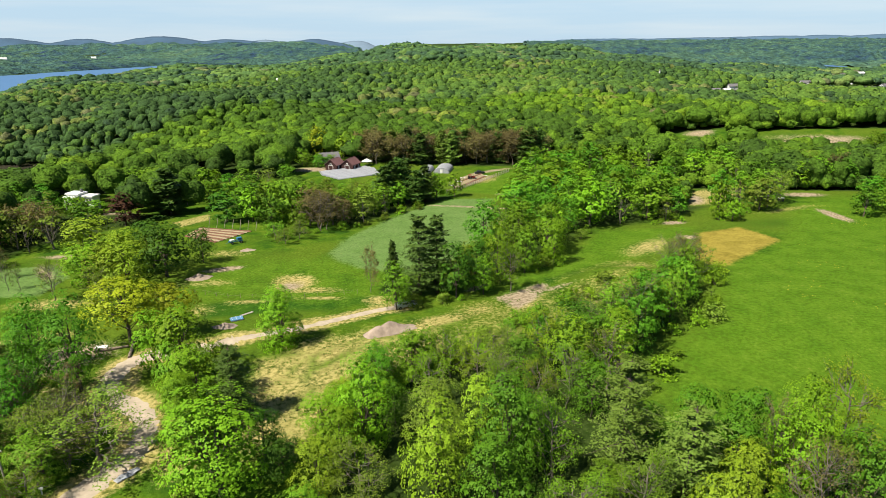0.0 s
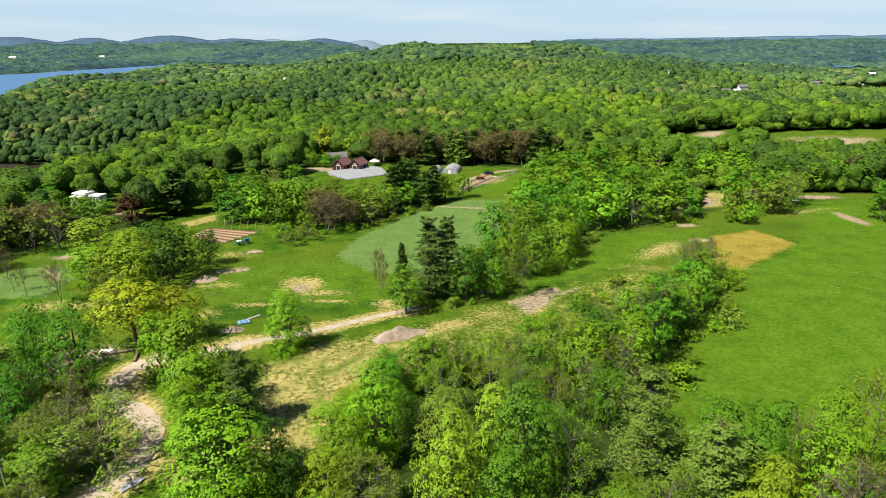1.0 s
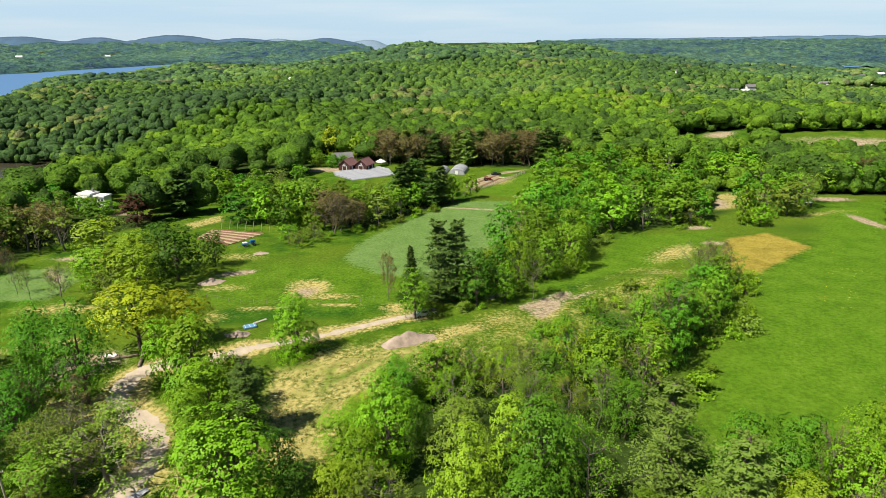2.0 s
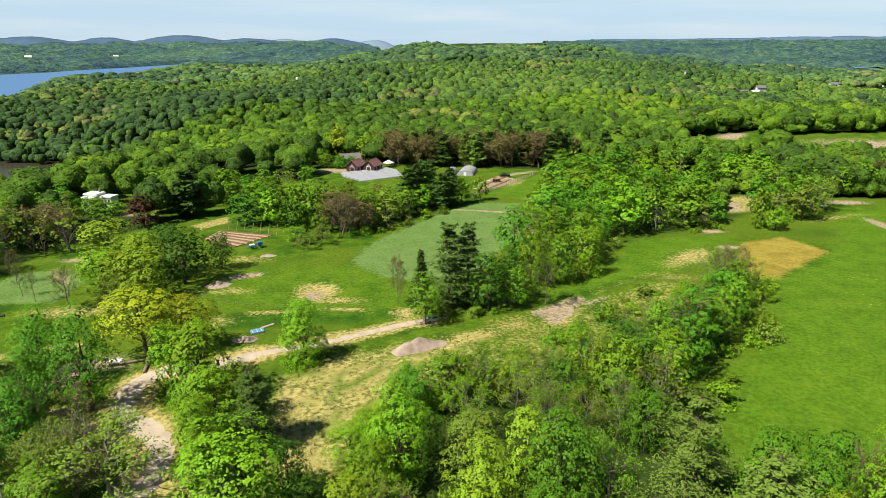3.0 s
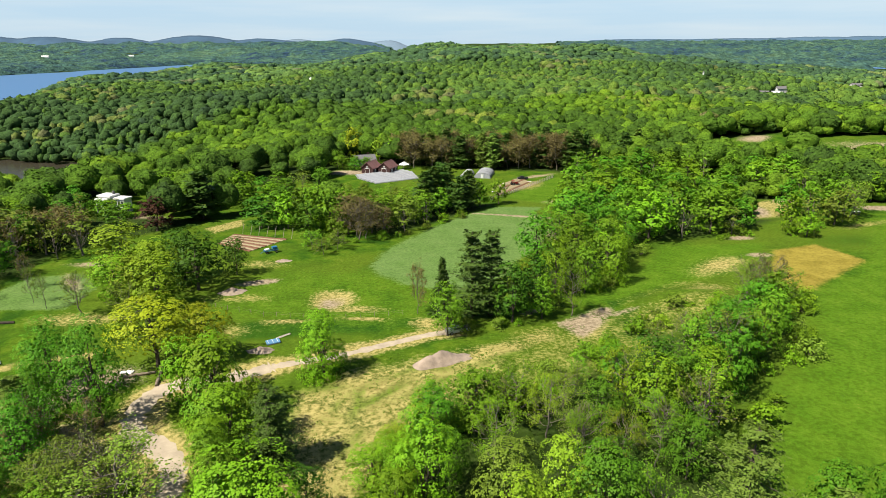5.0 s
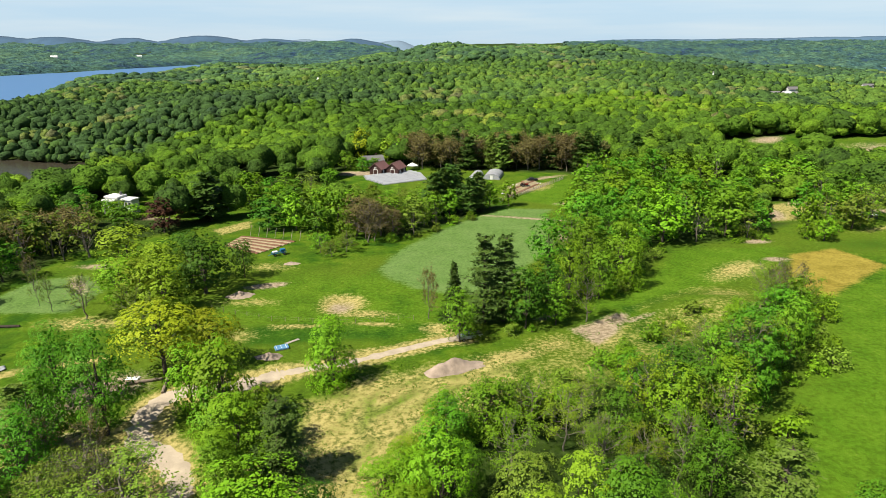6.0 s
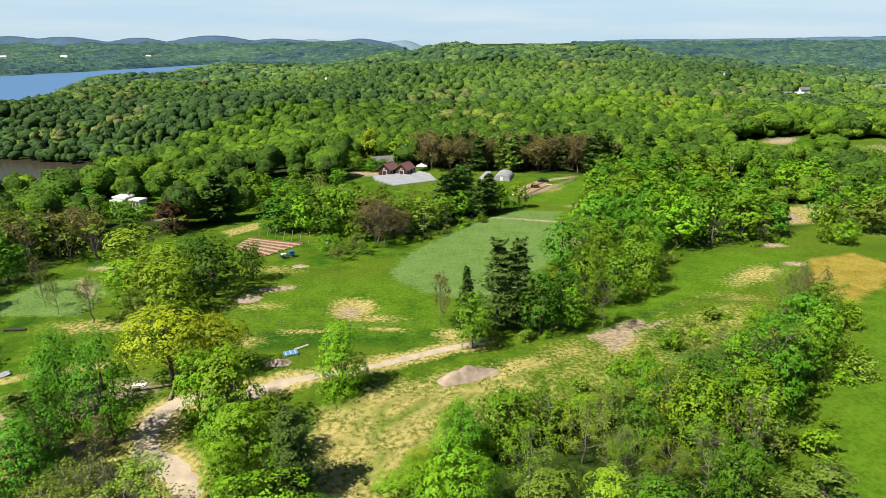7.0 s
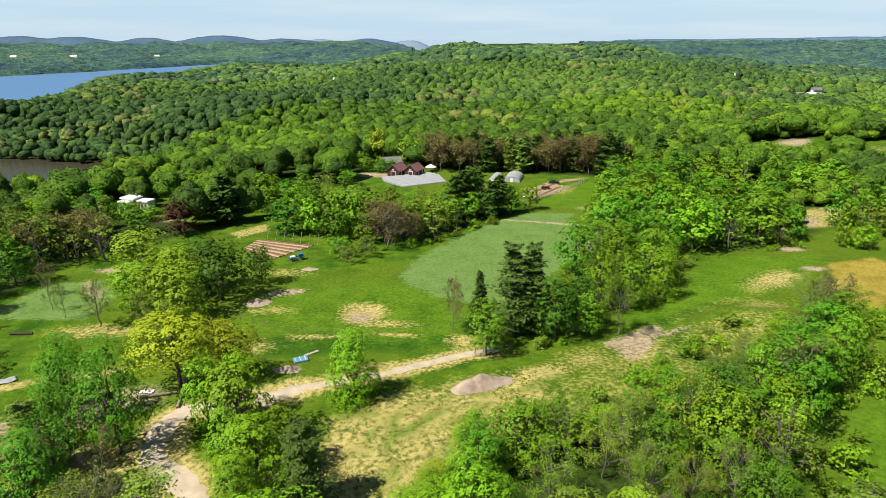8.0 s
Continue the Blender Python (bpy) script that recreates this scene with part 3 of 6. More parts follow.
def billows(rng, lobes, clumps, leaves, leaf, height=15.0, width=10.0, low=0.0, taper=0.15, rough=0.2, gap=0.0, fill=20, whole=0.6, ragged=0.55):
    """The leaves of a full crown: big lobes, tufts of leaves all over each lobe, larger leaves deep inside, darkened
    with painted shade. Gives leaves, a tone for each, lobes.
    """
    base, mid, semi = low * height, height * (1 + low) / 2, height * (1 - low) / 2
    d = spread_dirs(rng, lobes, -0.85)
    reach = 0.76 - rng.uniform(0.0, 0.3, lobes) * ragged
    radius = width * (0.255 - rng.uniform(0, 0.11, lobes) * ragged)
    wide = np.clip(1 - taper * (d[:, 2] + 0.3), 0.4, 1.3)
    centre = np.stack([d[:, 0] * (width / 2 - radius * 0.55) * reach * 1.25 * wide, d[:, 1] * (width / 2 - radius * 0.55) * reach * 1.25 * wide, mid + d[:, 2] * (semi - radius * 0.7) * (0.6 + 0.52 * reach)], 1)
    heart = np.array([[0, 0, mid - 0.15 * semi]])
    n = lobes * clumps
    cd = np.concatenate([spread_dirs(rng, clumps, -0.7) for _ in range(lobes)])
    lc, lr = np.repeat(centre, clumps, 0), np.repeat(radius, clumps)
    out = (lc - heart) / np.array([width / 2, width / 2, semi])
    cd = cd + 0.55 * out + np.array([0, 0, 0.1])
    cd /= np.linalg.norm(cd, axis=1, keepdims=True)
    tuft = lc + cd * (lr * (1 + ragged * rng.uniform(-0.20, 0.12, n)))[:, None] * np.array([1.0, 1.0, 0.85])
    tone = np.clip(rng.normal(0.5, 0.2, n) + np.repeat(rng.normal(0, 0.12, lobes), clumps), 0, 1)
    size = lr * rng.uniform(0.30, 0.50, n) * (6.0 / clumps) ** 0.25 * 1.02
    if gap:
        keep = rng.random(n) > gap
        tuft, tone, size, cd = tuft[keep], tone[keep], size[keep], cd[keep]
    pc, ps, pt, pd = np.repeat(tuft, leaves, 0), np.repeat(size, leaves), np.repeat(tone, leaves), np.repeat(cd, leaves, 0)
    ld = directions(rng, len(pc), -1.0) + 0.75 * pd + np.array([0, 0, 0.35])
    ld /= np.linalg.norm(ld, axis=1, keepdims=True)
    pos = pc + ld * (ps * (1 + ragged * rng.uniform(-0.4, 0.08, len(pc))))[:, None] * np.array([1.0, 1.0, 0.8])
    dome = (pc - heart) / np.array([width / 2, width / 2, semi])
    nrm = ld * (1 - whole) * 0.9 + pd * (1 - whole) * 0.5 + dome * whole * 1.3 + rng.standard_normal(ld.shape) * rough + np.array([0, 0, 0.3])
    pos[:, 2] = np.maximum(pos[:, 2], 0.3 + 0.5 * rng.random(len(pos)))
    quad = leaves_at(rng, pos, nrm, leaf)
    if fill:
        m = lobes * fill
        d = directions(rng, m, -1.0)
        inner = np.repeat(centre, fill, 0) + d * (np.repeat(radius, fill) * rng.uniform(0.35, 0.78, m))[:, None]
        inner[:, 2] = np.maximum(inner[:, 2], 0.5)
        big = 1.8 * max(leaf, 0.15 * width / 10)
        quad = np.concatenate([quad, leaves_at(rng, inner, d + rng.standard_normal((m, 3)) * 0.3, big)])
        # inner leaves take only dark tones: the crown's inner shade, put into colour
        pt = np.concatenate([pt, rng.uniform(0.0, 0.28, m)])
    return quad, np.repeat(pt, 4), centre


def broadleaf(seed, lobes, clumps, leaves, leaf, height=15.0, width=10.0, low=0.02, twigs=12, taper=0.15, rough=0.2, gap=0.0, fill=16):
    """A rounded tree: trunk, limbs that reach into the lobes of a billowing crown."""
    rng = np.random.default_rng(seed)
    quad, tone, centre = billows(rng, lobes, clumps, leaves, leaf, height, width, low, taper, rough, gap, fill)
    mid = height * (1 + low) / 2
    paths = [limb(rng, (0, 0, -0.6), (rng.normal() * 0.3, rng.normal() * 0.3, mid + 0.15 * height), 0.022 * height, 0.008 * height, 5, 0.02)]
    for i in range(twigs):
        k = rng.uniform(0.25, 0.8)
        paths.append(limb(rng, (0, 0, mid * k), centre[i % lobes], 0.009 * height * (1.1 - k * 0.5), 0.02, 3))
    return quad, tubes(paths, 3 if len(paths) > 30 else 4), tone


def bare(seed, height=15.0, width=11.0, buds=500, leaf=0.22, depth=3, fork=4, puff=0.35, first=11, start=0.3, leader=0.72, rise=0.25):
    """A tree that has not leafed out fully: a leader with forking limbs down to twigs, a haze of small leaves round the twigs."""
    rng = np.random.default_rng(seed)
    paths, tips = [], []

    def grow(a, d, reach, r, level):
        b = a + d * reach
        paths.append(limb(rng, a, b, r, r * 0.55, 3 if level < 2 else 2, 0.16))
        tips.append(b)
        if level >= depth:
            return
        for _ in range(fork if level < depth - 1 else 3):
            nd = d + rng.standard_normal(3) * 0.5 + np.array([0, 0, rise * 0.6])
            nd /= np.linalg.norm(nd)
            grow(a + (b - a) * rng.uniform(0.4, 1.0), nd, reach * rng.uniform(0.5, 0.75), max(r * 0.55, 0.02), level + 1)

    top = np.array([rng.normal() * 0.4, rng.normal() * 0.4, height * leader])
    paths.append(limb(rng, (0, 0, -0.5), top, 0.017 * height, 0.006 * height, 6, 0.05))
    for i in range(first):
        k = start + (1 - start) * (i + rng.uniform(0, 0.8)) / first
        a = 2.4 * i + rng.normal() * 0.4
        lift = rise + 0.9 * max(0.0, k - 0.45) + 0.15 * rng.normal()
        d = np.array([math.cos(a), math.sin(a), lift + 0.35])
        round_out = math.sqrt(max(0.15, 1 - ((k - 0.5) / 0.62) ** 2))
        grow(top * k, d / np.linalg.norm(d), width * 0.33 * round_out * rng.uniform(0.8, 1.2), 0.006 * height, 1)
    t = np.array(tips)
    which = rng.integers(0, len(t), buds)
    off = rng.standard_normal((buds, 3)) * puff
    tone = rng.uniform(0.2, 0.8, len(t))[which]
    return leaves_at(rng, t[which] + off, off / max(puff, 0.01) * 0.5 + rng.standard_normal((buds, 3)) * 0.3 + np.array([0, 0, 0.7]), leaf), tubes(paths, 3), np.repeat(tone, 4)


def conifer(seed, height=18.0, width=8.0, layers=18, arms=6, per_arm=16, leaf=0.42, cone=True, low=0.12, droop=0.25):
    """A conifer: whorls of arms, each with flat sprays of needles; a cone, or the ragged tiers of a pine."""
    rng = np.random.default_rng(seed)
    paths = [limb(rng, (0, 0, -0.6), (0, 0, height * 0.97), 0.017 * height, 0.03, 6, 0.004)]
    pos, nrm = [], []
    for i in range(layers):
        k = (i + 0.3 * rng.random()) / layers
        z = height * (low + (1 - low) * k)
        if cone:
            reach = width / 2 * (1 - k) ** 0.85 + 0.15
        else:
            reach = width / 2 * (0.1 + 0.9 * (1 - k) ** 0.6) * (0.8 + 0.25 * math.sin(i * 2.4 + seed)) * (0.55 + 0.45 * min(1, k / 0.25))
        start = rng.random() * 6.28
        for j in range(arms):
            a = start + 6.28 * (j + 0.35 * rng.standard_normal()) / arms
            long = reach * rng.uniform(0.6, 1.12)
            tip = np.array([math.cos(a) * long, math.sin(a) * long, z - droop * long + (0.1 * long + 0.4 * rng.normal() if not cone else 0.1 * rng.normal())])
            paths.append([(np.array([0, 0, z]), 0.05), (tip, 0.015)])
            for q in rng.uniform(0.25 if not cone else 0.12, 1.03, per_arm):
                side = rng.normal() * (0.22 if cone else 0.28) * long * (1.15 - q * 0.6)
                p = np.array([0, 0, z]) + (tip - np.array([0, 0, z])) * q + np.array([-math.sin(a) * side, math.cos(a) * side, rng.normal() * (0.13 if cone else 0.06 + 0.55 * leaf) + (0.16 * q if not cone else 0)])
                pos.append(p)
                nrm.append((math.cos(a) * 0.5, math.sin(a) * 0.5, 1.0))
    pos, nrm = np.array(pos), np.array(nrm) + rng.standard_normal((len(nrm), 3)) * 0.4
    tone = np.repeat(rng.uniform(0.2, 0.8, len(paths) - 1), per_arm)
    return leaves_at(rng, pos, nrm, leaf, 1.5), tubes(paths, 4), np.repeat(tone, 4)


def shrub(seed, leaf=0.14, n=520, height=3.0, width=4.0):
    rng = np.random.default_rng(seed)
    d = directions(rng, 16, 0.0)
    centre = d * np.array([width / 2, width / 2, height]) * rng.uniform(0.45, 0.85, (16, 1))
    pc = centre[rng.integers(0, 16, n)]
    ld = directions(rng, n, -0.3)
    pos = pc + ld * rng.uniform(0.3, 0.85, (n, 1))
    pos[:, 2] = np.clip(pos[:, 2], 0.1, None)
    paths = [limb(rng, (0, 0, -0.2), c * 0.9, 0.05, 0.015, 3) for c in centre[:9]]
    return leaves_at(rng, pos, ld + rng.standard_normal((n, 3)) * 0.3 + np.array([0, 0, 0.4]), leaf), tubes(paths, 4), np.repeat(rng.uniform(0.2, 0.8, n), 4)


PROTO = {}


def proto(kind, grown, height, width):
    leaves, (wood, wood_faces), tone = grown
    height, width = float(leaves[:, 2].max()), 2 * float(np.percentile(np.hypot(leaves[:, 0], leaves[:, 1]), 96))
    crown = mesh_of("crown", leaves, quads(leaves), None, False, dict(tone=tone))
    crown.materials.append(LEAF["mid"])
    trunk = mesh_of("trunk", wood, wood_faces, None, True)
    trunk.materials.append(BARK)
    PROTO.setdefault(kind, []).append((crown, trunk, height, width))


for s in range(5):
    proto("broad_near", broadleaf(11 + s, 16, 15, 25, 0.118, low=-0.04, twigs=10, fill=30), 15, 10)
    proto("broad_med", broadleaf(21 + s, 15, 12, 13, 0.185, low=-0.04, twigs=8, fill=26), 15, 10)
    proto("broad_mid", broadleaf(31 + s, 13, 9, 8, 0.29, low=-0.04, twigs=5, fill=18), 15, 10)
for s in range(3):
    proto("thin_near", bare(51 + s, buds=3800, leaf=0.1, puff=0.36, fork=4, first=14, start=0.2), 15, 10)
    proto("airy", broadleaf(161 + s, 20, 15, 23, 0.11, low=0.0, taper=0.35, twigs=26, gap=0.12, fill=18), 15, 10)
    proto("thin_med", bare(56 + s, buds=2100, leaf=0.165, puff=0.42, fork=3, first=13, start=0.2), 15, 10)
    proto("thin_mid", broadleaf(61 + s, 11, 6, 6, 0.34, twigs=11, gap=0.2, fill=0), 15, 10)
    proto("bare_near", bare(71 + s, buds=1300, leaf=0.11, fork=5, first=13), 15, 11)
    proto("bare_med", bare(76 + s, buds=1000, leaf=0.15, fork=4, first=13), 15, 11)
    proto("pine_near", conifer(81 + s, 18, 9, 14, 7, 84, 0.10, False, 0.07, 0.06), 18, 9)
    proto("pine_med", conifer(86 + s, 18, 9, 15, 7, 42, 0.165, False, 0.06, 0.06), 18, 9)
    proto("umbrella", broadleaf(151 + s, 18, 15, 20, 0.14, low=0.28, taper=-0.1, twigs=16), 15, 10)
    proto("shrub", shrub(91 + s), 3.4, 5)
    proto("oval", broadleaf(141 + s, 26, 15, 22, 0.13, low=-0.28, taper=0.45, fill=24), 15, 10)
for s in range(2):
    proto("bare_mid", bare(101 + s, buds=1300, leaf=0.25, fork=3, first=12, puff=0.6), 15, 11)
    proto("pine_mid", conifer(111 + s, 18, 9, 16, 6, 11, 0.4, False, 0.06, 0.06), 18, 9)
    proto("spruce_near", conifer(121 + s, 15, 6, 27, 9, 22, 0.15, True, 0.03, 0.3), 15, 6)
    proto("spruce_med", conifer(126 + s, 15, 6, 20, 7, 12, 0.28, True, 0.03, 0.3), 15, 6)
    proto("spruce_mid", conifer(131 + s, 15, 6, 13, 6, 7, 0.45, True, 0.03, 0.3), 15, 6)

WORDS = dict(
    bright="bright green maple in fresh spring leaf", mid="broadleaf tree in mid-green spring leaf", deep="dense deep green broadleaf tree", dark="dense dark green round-headed tree", yellow="yellow-green tree in new leaf",
    gold="round tree with golden-green blossom", olive="thinly leafed tree with olive green foliage", rust="tree with rusty brown buds and few leaves", copper="dark copper-leaved beech tree",
    pine="tall ragged white pine with blue-green needles", pine_dark="tall dark pine with ragged tiers of needles", spruce="dark green cone-shaped spruce")
NAMES = dict(broad="broadleaf_tree", thin="young_leaf_tree", bare="bare_tree", pine="pine_tree", spruce="spruce_tree", shrub="shrub", oval="broadleaf_tree", umbrella="broadleaf_tree", airy="broadleaf_tree")
TREE_RNG = np.random.default_rng(5)


def tree(x, y, height, width, kind="broad", leaf="mid", group=""):
    """One tree of its own: trunk and crown under an empty at its foot."""
    away = math.hypot(x, y)
    key = kind if kind in ("shrub", "oval", "umbrella", "airy") else kind + ("_near" if away < 98 else "_med" if away < 215 else "_mid")
    crown, trunk, h, w = PROTO[key][int(TREE_RNG.integers(len(PROTO[key])))]
    name = NAMES[kind]
    ob = new(name)
    ob.empty_display_size = 0.5
    ob.matrix_world = pose(x, y, float(ground_z(x, y)), 0, 0, float(TREE_RNG.uniform(0, 360)))
    ob.scale = (width / w, width / w * float(TREE_RNG.uniform(0.9, 1.1)), height / h)
    for label, me, material in (("trunk", trunk, BARK_GREY if kind in ("bare", "thin") else BARK), ("crown", crown, LEAF[leaf])):
        o = new(label, me)
        o.parent = ob
        o.material_slots[0].link = "OBJECT"
        o.material_slots[0].material = material
    words = WORDS[leaf] if kind != "shrub" else "low leafy green shrub at the wood's edge"
    if kind == "bare" and leaf != "copper":
        words = "bare grey tree with forking limbs and few buds"
    return tagged(ob, words, "shrub" if kind == "shrub" else "tree", group)



# trees that stand out, space by space: x, y, height, width, kind, leaf
for row in (
    # dark trees at x -24.5 and -21: added to stand for the maple's shade
    (-29, 69.5, 17, 15.5, "broad", "bright"), (-44.7, 99.9, 16, 13, "broad", "bright"), (-38.4, 88.5, 14, 12.5, "broad", "bright"), (-32, 87.5, 14, 7.4, "pine", "pine_dark"), (-24.5, 77, 9, 7, "broad", "dark"), (-21, 72, 8, 7, "broad", "dark"), (-62.8, 116.5, 14.5, 17, "umbrella", "gold"),
    (-75.8, 144.9, 15, 14, "broad", "yellow"), (-97.6, 169.7, 16, 17, "broad", "yellow"), (-72, 158, 17.5, 16, "broad", "dark"), (-66.2, 170.4, 11, 8, "broad", "dark"), (-63.2, 97.5, 20, 12.5, "airy", "deep"),
    (-74.9, 104.3, 16.5, 10.5, "airy", "deep"), (-48.5, 76, 13, 16.5, "thin", "olive"), (-52.5, 80, 11, 10, "bare", "olive"),
):
    tree(*row, group="trees along the lane")
for row in (
    (-66, 83.7, 14, 9, "airy", "deep"), (-60.1, 89.6, 10, 7, "bare", "rust"), (-56, 80, 12, 9, "bare", "olive"), (-63, 74, 12, 9, "broad", "deep"), (-55.6, 73.3, 9.5, 9, "broad", "mid"), (-53.5, 76.5, 11, 11, "thin", "olive"), (-67, 89, 13, 9, "thin", "deep"), (-60.5, 81.5, 9, 9, "thin", "olive"), (-72, 92, 13, 8, "pine", "pine"), (-55, 69, 7, 7, "thin", "olive"),
    (-36, 78, 11, 8, "broad", "mid"), (-52, 104, 13, 8, "broad", "bright"), (-43, 92, 13, 8, "broad", "mid"), (-76, 132, 12, 10, "thin", "olive"), (-84, 150, 12, 10, "broad", "yellow"),
):
    tree(*row, group="trees along the lane")
for row in (
    (-30.5, 114, 13.6, 9.6, "oval", "bright"), (-14.4, 143.5, 14, 5.5, "thin", "rust"), (-8.7, 143.7, 14, 5.5, "spruce", "spruce"), (-7.4, 131.5, 12.5, 8.5, "broad", "mid"), (-2, 141.3, 21, 9, "pine", "pine_dark"),
    (2.4, 143, 21, 9.5, "pine", "pine_dark"), (7, 139, 15, 9, "broad", "dark"), (12, 144, 14, 9, "broad", "dark"), (10.6, 150, 12, 8, "broad", "yellow"), (19, 155, 16, 9, "broad", "bright"), (21, 143, 14, 9, "thin", "mid"), (36.4, 164.5, 14, 8, "broad", "bright"),
    (14, 141, 11, 7, "broad", "mid"), (27, 158, 14, 9, "broad", "mid"),
):
    tree(*row, group="trees by the farm track")
for row in (
    (-9.4, 78.1, 17, 10, "broad", "bright"), (-2.2, 99.3, 11, 8, "thin", "mid"), (1.1, 65, 18, 10, "broad", "yellow"), (11.2, 69.7, 19, 11, "broad", "deep"), (8.1, 58.5, 17, 10, "broad", "deep"), (1.2, 76.3, 14, 10, "broad", "olive"),
    (8, 76, 15, 9, "broad", "yellow"), (-9, 66.6, 10.5, 10, "thin", "olive"), (-13, 75.5, 11, 8.5, "broad", "bright"), (-15, 68, 10.5, 8.5, "broad", "yellow"), (27.9, 71.9, 19, 9.5, "pine", "pine"), (23.7, 88.9, 13, 9, "thin", "mid"), (17.1, 69, 16, 8, "thin", "mid"),
):
    tree(*row, group="trees of the front woods")
for row in (
    (33.4, 63.3, 17, 10, "pine", "pine"), (37.3, 70, 16, 9, "broad", "deep"), (44.2, 70.4, 15.5, 8.5, "broad", "deep"), (52, 68.5, 17, 10.5, "broad", "bright"), (40.1, 61.5, 13.5, 9, "broad", "yellow"), (50.7, 61.5, 14, 9, "thin", "olive"), (46.7, 67.5, 17, 5, "bare", "rust"), (58.2, 69.9, 19, 11, "thin", "yellow"), (47.7, 63.8, 16, 9, "broad", "bright"), (41.4, 66.7, 15, 8, "broad", "deep"), (46.9, 57.4, 16, 9, "bare", "rust"),
    (33.3, 53.6, 17, 9, "broad", "yellow"), (53.3, 59, 16, 9, "broad", "deep"), (26.3, 59.3, 14, 8, "thin", "mid"), (-10, 56, 11, 9, "thin", "olive"), (18, 58, 12, 9, "thin", "mid"), (0, 88, 12, 8, "thin", "bright"), (12, 85, 13, 9, "thin", "mid"),
):
    tree(*row, group="trees of the front woods")
for row in (
    (-38, 207, 15, 15, "bare", "rust"), (-54.5, 222.8, 16, 11, "broad", "bright"), (-15.3, 250.5, 18, 9, "pine", "spruce"), (-9.1, 261.2, 18, 9, "pine", "spruce"), (-4.1, 247, 15, 9, "pine", "spruce"), (4, 255.4, 12, 9, "broad", "bright"),
    (-46.5, 190, 6, 7, "thin", "olive"), (-51, 195, 7, 8, "thin", "mid"), (-43, 196, 7, 7, "thin", "olive"), (12, 262, 11, 9, "broad", "bright"), (-12, 254, 19, 10, "pine", "spruce"), (-18, 245, 17, 10, "pine", "spruce"), (-1, 252, 16, 9, "pine", "pine_dark"), (-23.7, 217, 12, 10, "thin", "olive"), (-16.6, 231, 11, 10, "thin", "mid"), (-75.5, 222, 13, 14, "broad", "dark"), (-111.3, 217.6, 12.5, 14, "broad", "copper"), (-126.2, 219, 9.5, 12, "broad", "deep"), (-102.2, 236, 19, 14, "pine", "spruce"), (-31, 219, 12, 9, "thin", "mid"),
    (-46, 212, 11, 9, "broad", "mid"), (-66, 372, 19, 13, "broad", "gold"), (57, 335, 22, 10, "pine", "spruce"), (63, 339, 20, 9, "pine", "spruce"), (85, 345, 19, 10, "pine", "spruce"), (93, 350, 20, 10, "pine", "pine"),
):
    tree(*row, group="trees round the farm")


VILLA_VIEW = [(-164, 262), (-128, 256), (-108, 205), (-132, 198)]
WEST_WOODS = [(-300, 215), (-205, 205), (-190, 240), (-172, 278), (-120, 300), (-88, 322), (-70, 316), (-68, 345), (-110, 360), (-200, 350), (-290, 300)]
CONIFERS = [(-32, 343), (40, 340), (58, 330), (68, 348), (40, 372), (-34, 372)]
GROVES_DONE = [EAST_WOODS, WEST_WOODS, CONIFERS]


def grove(name, poly, gap, mix, low, high, group, seed, shrink=0.75, keep=None, rim=None):
    """Fills a piece of land with trees of their own, no two closer than the gap."""
    rng = np.random.default_rng(seed)
    p = np.array(poly)
    placed = []
    for _ in range(int(6 * (np.ptp(p[:, 0]) * np.ptp(p[:, 1])) / gap ** 2)):
        x, y = rng.uniform(p[:, 0].min(), p[:, 0].max()), rng.uniform(p[:, 1].min(), p[:, 1].max())
        if inside(poly, np.array(x), np.array(y)) < 0.5 or any((x - a) ** 2 + (y - b) ** 2 < gap * gap for a, b in placed):
            continue
        if any((x - o[0]) ** 2 + (y - o[1]) ** 2 < (gap * 0.7) ** 2 for o in TAKEN):
            continue
        if keep and inside(keep, np.array(x), np.array(y)) > 0:
            continue
        placed.append((x, y))
        kind, leaf = mix[int(rng.integers(len(mix)))]
        h = rng.uniform(low, high)
        if rim and x < 58:
            h = min(h, 6.5 + 0.5 * float(along(rim, x, y)))
        if math.hypot(x, y) > (335 if x > 0 else 245) and h > 9.5 and kind in ("broad", "thin"):
            FAR_SPOTS.append((x, y))
            continue
        tree(x, y, h, h * rng.uniform(0.55, 0.85) * (0.6 if kind in ("pine", "spruce") else 1) / 0.75 * shrink, kind, leaf, group)
    TAKEN.extend(placed)


for row in (
    (-149.5, 239, 10, 8.5, "broad", "deep"), (-137.5, 237, 7.5, 9, "broad", "bright"), (-160, 236, 10, 9, "broad", "mid"), (-166, 244, 13, 11, "broad", "deep"), (-48.5, 107, 13, 8, "broad", "bright"), (-36.5, 95, 11, 7, "broad", "bright"),
    (-38, 81, 12, 8, "broad", "mid"), (-98, 150, 9, 3.5, "bare", "olive"), (-104, 146, 10, 4, "bare", "olive"), (-110, 150, 9, 4, "bare", "olive"), (-93, 141, 11, 9, "bare", "olive"), (-118, 160, 10, 5, "bare", "rust"),
):
    tree(*row, group="trees by the villa and the west field")
